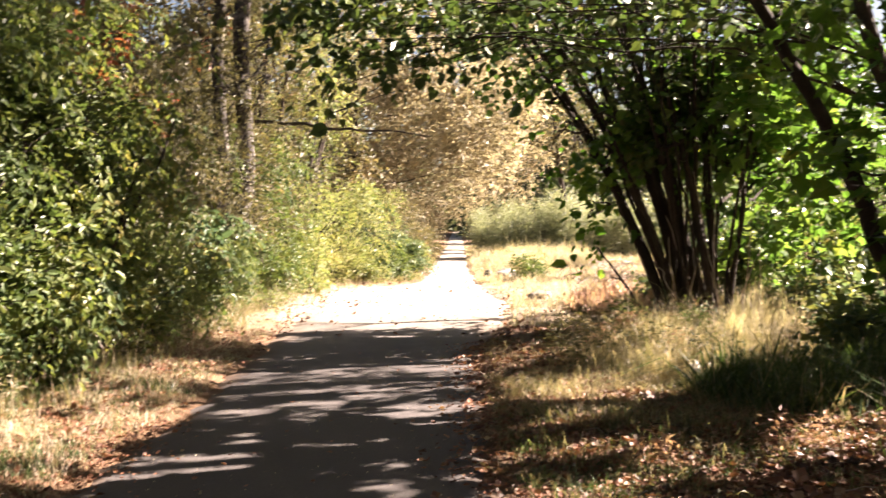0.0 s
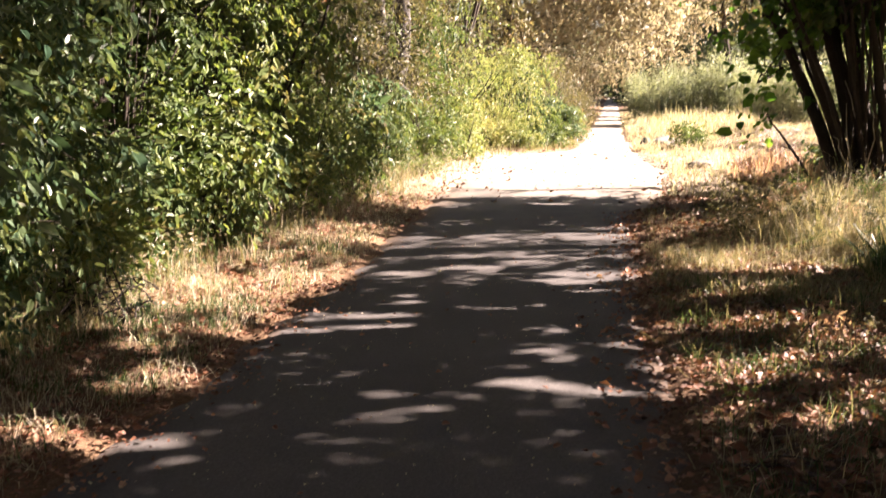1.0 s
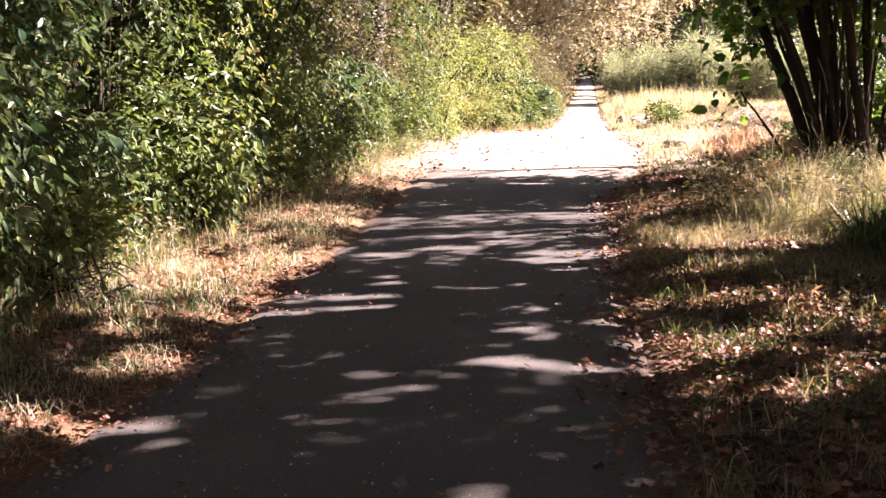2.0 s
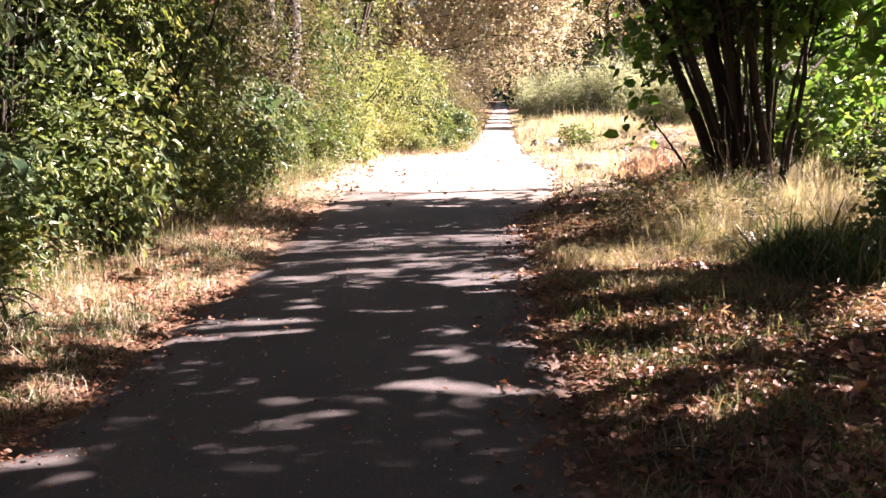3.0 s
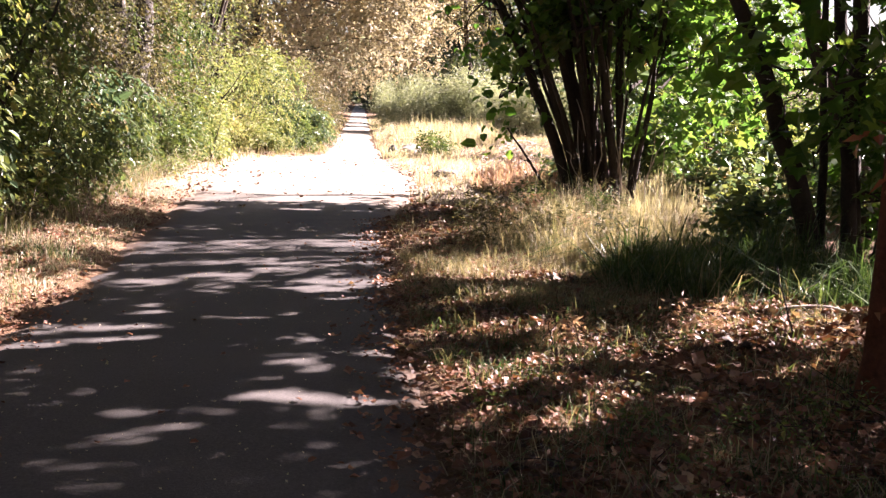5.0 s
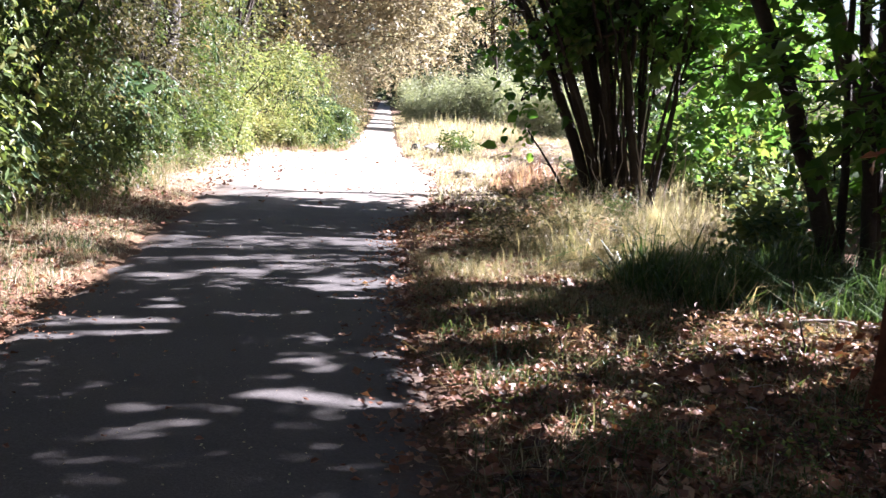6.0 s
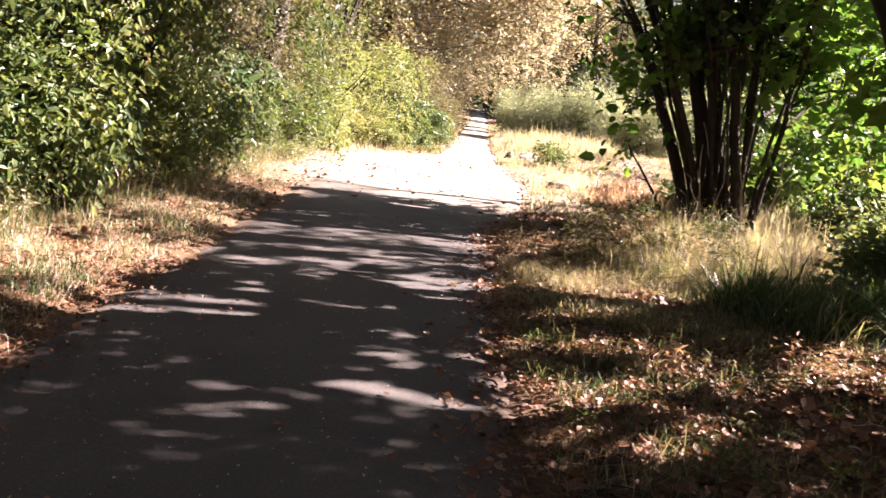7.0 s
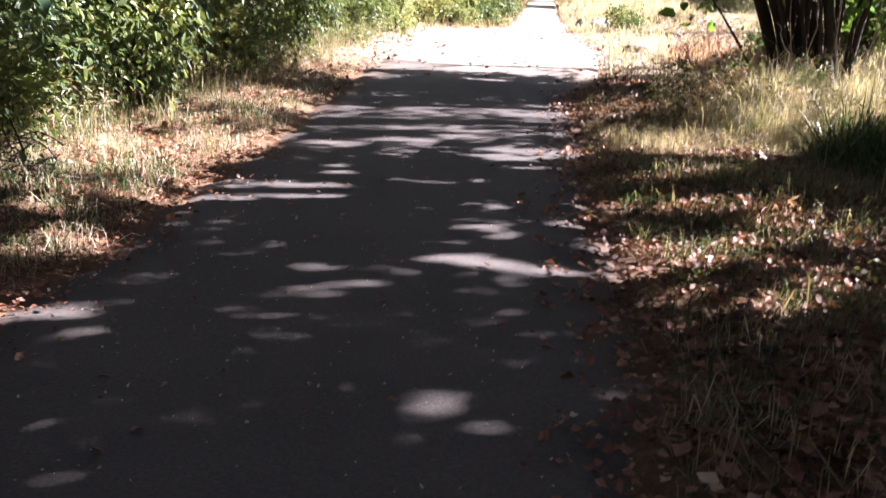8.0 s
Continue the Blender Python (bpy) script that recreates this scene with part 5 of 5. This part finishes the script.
tuft = np.sin(x * 6.3 + 2 * np.sin(y * 2.7)) + np.sin(y * 4.7 - x) > -0.6 + rng.random(9000)
grass("tall_dry_grass", rng, x[tuft], y[tuft], 0.2, 0.62, 0.0034, G_MIXED, "tall golden dry grass below the tree clump", 1.5)
tuft = tuft & (rng.random(9000) < 0.35)
grass("tall_dry_grass", rng, x[tuft], y[tuft], 0.3, 0.8, 0.0034, G_DRY, "bleached grass stalks leaning below the tree clump", 1.2)
for cx, cy, sx, n, h in ((4.52, 13.9, 0.3, 700, 1.0), (6.35, 14.7, 0.4, 900, 0.9), (3.7, 13.2, 0.5, 500, 0.4)):
    x, y = rng.normal(cx, sx, n), rng.normal(cy, 0.25, n)
    grass("straw_tuft", rng, x, y, h * 0.4, h, 0.005, G_DRY, "tall bleached straw beside the clump's stems", 0.7)
x, y = rng.normal(4.05, 0.22, 700), rng.normal(7.25, 0.12, 700)
grass("green_tuft", rng, x, y, 0.2, 0.42, 0.006, G_GREEN, "bright green grass tuft in a patch of sun", 0.7)
x, y = scatter(rng, 21000, 0.35, 4.2, 1.5, 13, 0.6)
grass("verge_grass", rng, x, y, 0.05, 0.22, 0.003, G_MIXED, "thin fading grass among fallen leaves", 1.6)
x, y = scatter(rng, 4800, 0.5, 3.4, 3.2, 7.6, 0.8)
grass("green_verge_grass", rng, x, y, 0.05, 0.2, 0.0035, G_GREEN, "short green grass pushing through fallen leaves", 1.6)
x, y = scatter(rng, 9000, 0.35, 2.6, 6.8, 10, 0.5)
grass("verge_grass", rng, x, y, 0.06, 0.24, 0.003, G_MIXED, "short fading grass on the verge", 1.6)
x, y = scatter(rng, 26000, 0.7, 10, 14, 44, 0.6)
grass("meadow_grass", rng, x, y, 0.10, 0.42, 0.007, G_DRY, "pale golden meadow grass in full sun", 1.5)
a, r = rng.random(4500) * 6.28, np.sqrt(rng.random(4500))
x, y = 2.95 + 0.8 * r * np.cos(a), 17.0 + 1.9 * r * np.sin(a)
grass("bracken", rng, x, y, 0.16, 0.5, 0.013, G_RED, "reddish dead bracken in the meadow", 0.8)


def litter(name, rng, x, y, size, label, material=L_LITTER):
    n = len(x)
    turn = rng.random(n) * 6.28
    way = np.stack([np.cos(turn), np.sin(turn), rng.normal(0, 0.25, n)], -1)
    up = np.stack([rng.normal(0, 0.4, n), rng.normal(0, 0.4, n), np.ones(n)], -1)
    on_path = (x > path_left(y)) & (x < path_right(y))
    z = np.where(on_path, 0.018, np.maximum(land(x, y), -0.01) + 0.015) + 0.015 * rng.random(n)
    return tagged(new(name, leaf_mesh(name, np.stack([x, y, z], -1), way, up, size * np.exp(rng.normal(0, 0.3, n)), CURLED, material)), label, "leaves", kind="stuff")


rng = np.random.default_rng(32)
x, y = scatter(rng, 9000, -5.5, 5.5, -9, 0.5, 0.3, 0.3)
litter("leaf_litter", rng, x, y, 0.045, "brown fallen leaves beside the shaded path")
x, y = scatter(rng, 26000, 0.2, 4.8, 0.5, 8.5, 0.3, 0.5)
litter("leaf_litter", rng, x, y, 0.046, "brown and russet fallen leaves on the verge")
x, y = scatter(rng, 4000, 0.3, 4.8, 2.0, 8.5, 0.3, 0.5)
litter("leaf_litter", rng, x, y, 0.066, "broad curled leaves fallen on the verge")
x, y = scatter(rng, 3000, 0.2, 3.4, 8.5, 14, 0.4, 0.4)
litter("leaf_litter", rng, x, y, 0.06, "brown fallen leaves in the dry grass")
n = 2500
y = rng.uniform(2.4, 7.5, n)
x = path_left(y) + rng.normal(-0.1, 0.2, n)
litter("leaf_litter", rng, x, y, 0.027, "small russet leaves on the bare soil edge")
n = 3300
y = rng.uniform(1.5, 13.5, n)
x = path_left(y) - 0.3 - np.abs(rng.normal(0, 0.7, n)) + rng.normal(0.15, 0.15, n)
litter("leaf_litter", rng, x, y, 0.042, "russet leaves gathered along the path's edge")
n = 2200
y = rng.uniform(1.5, 12.5, n)
x = path_right(y) + rng.normal(0.0, 0.2, n)
litter("leaf_litter", rng, x, y, 0.042, "russet leaves gathered along the path's edge")
n = 300
y = rng.uniform(13, 26, n)
x = rng.uniform(-2.6, 1.2, n)
litter("leaf_litter", rng, x, y, 0.06, "scattered dark leaves on the sunny gravel")

n = 800
y = 1.5 + 8.5 * rng.random(n) ** 1.3
x = rng.uniform(-2.2, 0.35, n)
litter("leaf_crumbs", rng, x, y, 0.012, "pale crumbs of dry leaf on the asphalt", G_DRY)
n = 900
y = rng.uniform(13.5, 23, n)
x = np.where(rng.random(n) < 0.5, path_right(y) + np.abs(rng.normal(0, 0.7, n)) - 0.15, path_left(y) - np.abs(rng.normal(0, 0.6, n)) + 0.2)
litter("leaf_litter", rng, x, y, 0.06, "dry curled leaves on pale dusty soil")

# ---------------------------------------------------------------- stones, brush, sticks
def boulder(name, rng, at, size, material, label):
    bm = bmesh.new()
    bmesh.ops.create_icosphere(bm, subdivisions=3, radius=1)
    shift = rng.random(3) * 9
    for v in bm.verts:
        k = 1 + 0.28 * noise.noise(v.co * 1.3 + Vector(shift)) + 0.10 * noise.noise(v.co * 4 + Vector(shift))
        v.co = Vector((v.co.x * size[0], v.co.y * size[1], max(v.co.z, -0.5) * size[2])) * k
    me = bpy.data.meshes.new(name)
    bm.to_mesh(me)
    bm.free()
    me.materials.append(material)
    ob = new(name, me)
    ob.location = (at[0], at[1], float(land(*at)) + size[2] * 0.3)
    ob.rotation_euler = (0, 0, rng.random() * 6)
    return tagged(ob, label, "rock")


rng = np.random.default_rng(41)
boulder("boulder", rng, (1.05, 27.3), (0.16, 0.16, 0.17), M_DARK_STONE, "small dark boulder at the path's edge")
boulder("boulder", rng, (1.55, 27.0), (0.36, 0.26, 0.2), M_STONE, "pale boulder in the meadow grass")
boulder("boulder", rng, (1.85, 19.4), (0.30, 0.2, 0.12), M_STONE, "flat pale stone in the dry grass")
boulder("boulder", rng, (-3.37, 13.45), (0.06, 0.05, 0.06), M_STONE, "small white stone on the dry verge")


def brush(name, rng, at, spread, height, n, material, label, radius=0.008):
    ob = thing(name, (at[0], at[1], float(land(*at))), label, "brushwood")
    for k in range(n):
        a = rng.random() * 6.28
        c = np.array((rng.normal(0, spread[0] * 0.4), rng.normal(0, spread[1] * 0.4), 0.02 + height * rng.random() ** 1.5))
        d = np.array((math.cos(a), math.sin(a), rng.normal(0, 0.3))) * rng.uniform(0.2, 0.55) * spread[0]
        lo, hi = c - d, c + d
        lo[2], hi[2] = max(lo[2], 0.01), max(hi[2], 0.01)
        v, q = tubes([(bent(rng, lo, hi, 6, 0.05, 0.02), np.linspace(radius, radius * 0.4, 6))], 5)
        piece("twig", raw_mesh("twig", v, q, material, True), ob)
    return ob


brush("brush_pile", rng, (3.1, 18.4), (0.75, 0.6), 0.75, 110, M_TWIG, "heap of bleached brushwood in the meadow", 0.009)
brush("brush_heap", rng, (-3.3, 5.65), (0.38, 0.36), 0.26, 40, M_BARK, "dark tangle of dead twigs below the hedge", 0.007)


def stick(name, rng, a, b, r, material, label, sag=0.0, forks=0):
    ob = thing(name, tuple(a), label, "branch")
    a, b = np.array(a), np.array(b)
    line = bent(rng, (0, 0, 0), b - a, 10, sag, 0.008)
    v, q = tubes([(line, np.linspace(r, r * 0.45, 10))], 6)
    piece("stem", raw_mesh("stem", v, q, material, True), ob)
    for k in range(forks):
        s = line[3 + k * 2]
        tip = s + (b - a) * 0.25 + rng.normal(0, 0.09, 3)
        v, q = tubes([(bent(rng, s, tip, 6, 0.02, 0.008), np.linspace(r * 0.5, r * 0.2, 6))], 5)
        piece("twig", raw_mesh("twig", v, q, material, True), ob)
    return ob


stick("dead_branch", rng, (2.95, 6.75, 0.03), (4.1, 6.9, 0.06), 0.016, M_TWIG, "pale arched dead branch on the leaf litter", 0.13, 3)
stick("leaning_stick", rng, (3.0, 5.95, 0.04), (2.92, 6.2, 0.52), 0.008, M_BARK, "thin dark stick leaning up from the ground")
stick("leaning_sapling", rng, (3.05, 13.8, 0.05), (2.19, 13.7, 1.3), 0.027, M_BARK, "thin dark sapling leaning out from the clump", 0.0, 2)
stick("small_branch", rng, (2.1, 4.9, 0.05), (2.35, 4.75, 0.06), 0.006, M_TWIG, "short bleached twig on the litter", 0.04)
for k in range(14):
    a = (rng.uniform(0.6, 3.6), rng.uniform(3.5, 7.0))
    t = rng.random() * 6.28
    z = float(land(*a)) + 0.02
    stick("fallen_twig", rng, (*a, z), (a[0] + 0.25 * math.cos(t), a[1] + 0.25 * math.sin(t), z + 0.01), 0.004, M_TWIG if k % 2 else M_BARK, "thin dry twig lying on the litter", 0.02)

# dry russet weeds standing in the litter
for x, y, h in ((2.25, 6.1, 0.24), (2.5, 6.25, 0.2), (1.35, 5.9, 0.25), (3.0, 5.3, 0.3)):
    bush("dead_weed", rng, (x, y), (0.10, 0.10), h, 40, 5, 0.05, G_RED, SLIM, "dead russet weed standing in the litter", "weed", 0.3, 0.12, 3, "dead weeds")
for x, y in ((1.3, 4.6), (1.55, 4.9), (1.9, 4.3), (2.6, 4.4), (1.1, 5.1), (2.9, 4.9), (2.0, 3.6), (1.5, 3.7), (3.2, 6.3), (2.6, 6.6), *[(rng.uniform(0.7, 3.2), rng.uniform(2.6, 6.2)) for k in range(14)]):
    bush("seedling", rng, (x, y), (0.09, 0.09), 0.11, 16, 4, 0.032, L_OLIVE if y > 4.8 else L_HAZEL, OVAL, "small green seedling among fallen leaves", "weed", 0.1, 0.1, 3, "seedlings in the litter")

# slender rust-brown trunk hung with dead leaves
rng = np.random.default_rng(42)
foot = (2.84, 4.75)
lobes_r = [((2.84, 4.72, 1.5), (0.13, 0.12, 0.45)), ((2.82, 4.70, 0.7), (0.13, 0.12, 0.45)), ((2.9, 4.8, 3.2), (0.5, 0.5, 0.6))]
tree("russet_sapling", rng, foot, [(rise(rng, foot, (2.86, 4.8, 3.4), 12, 0.012), 0.075, 0.03)], lobes_r[2:], "slender rust-brown sapling hung with dead leaves", M_RUST_BARK,
     [("dead_leaves", "withered russet leaves", crown_leaves(rng, lobes_r, 14, 5, 0.08, 0.15, 0.6), OVAL, L_RED)], 0.012)

# ---------------------------------------------------------------- single fallen leaves near the camera
rng = np.random.default_rng(51)
shapes = []
for k in range(6):
    turn = rng.random() * 6.28
    s = rng.uniform(0.025, 0.048)
    shapes.append(leaf_mesh("leaf", np.zeros((1, 3)), np.array([[1.0, 0, rng.normal(0, 0.15)]]), np.array([[rng.normal(0, 0.2), rng.normal(0, 0.2), 1.0]]), np.array([s]),
                            ROUND if k % 2 else CURLED, L_LITTER))
for k in range(220):
    y = rng.uniform(2.4, 12)
    x = rng.uniform(-2.2, 1.2) if k % 3 else rng.uniform(0.0, 2.6)
    on_path = path_left(y) < x < path_right(y)
    ob = piece("leaf", shapes[k % 6], ground)
    ob.location = (x, y, (0.022 if on_path else float(land(x, y)) + 0.03))
    ob.rotation_euler = (rng.normal(0, 0.12), rng.normal(0, 0.12), rng.random() * 6.28)
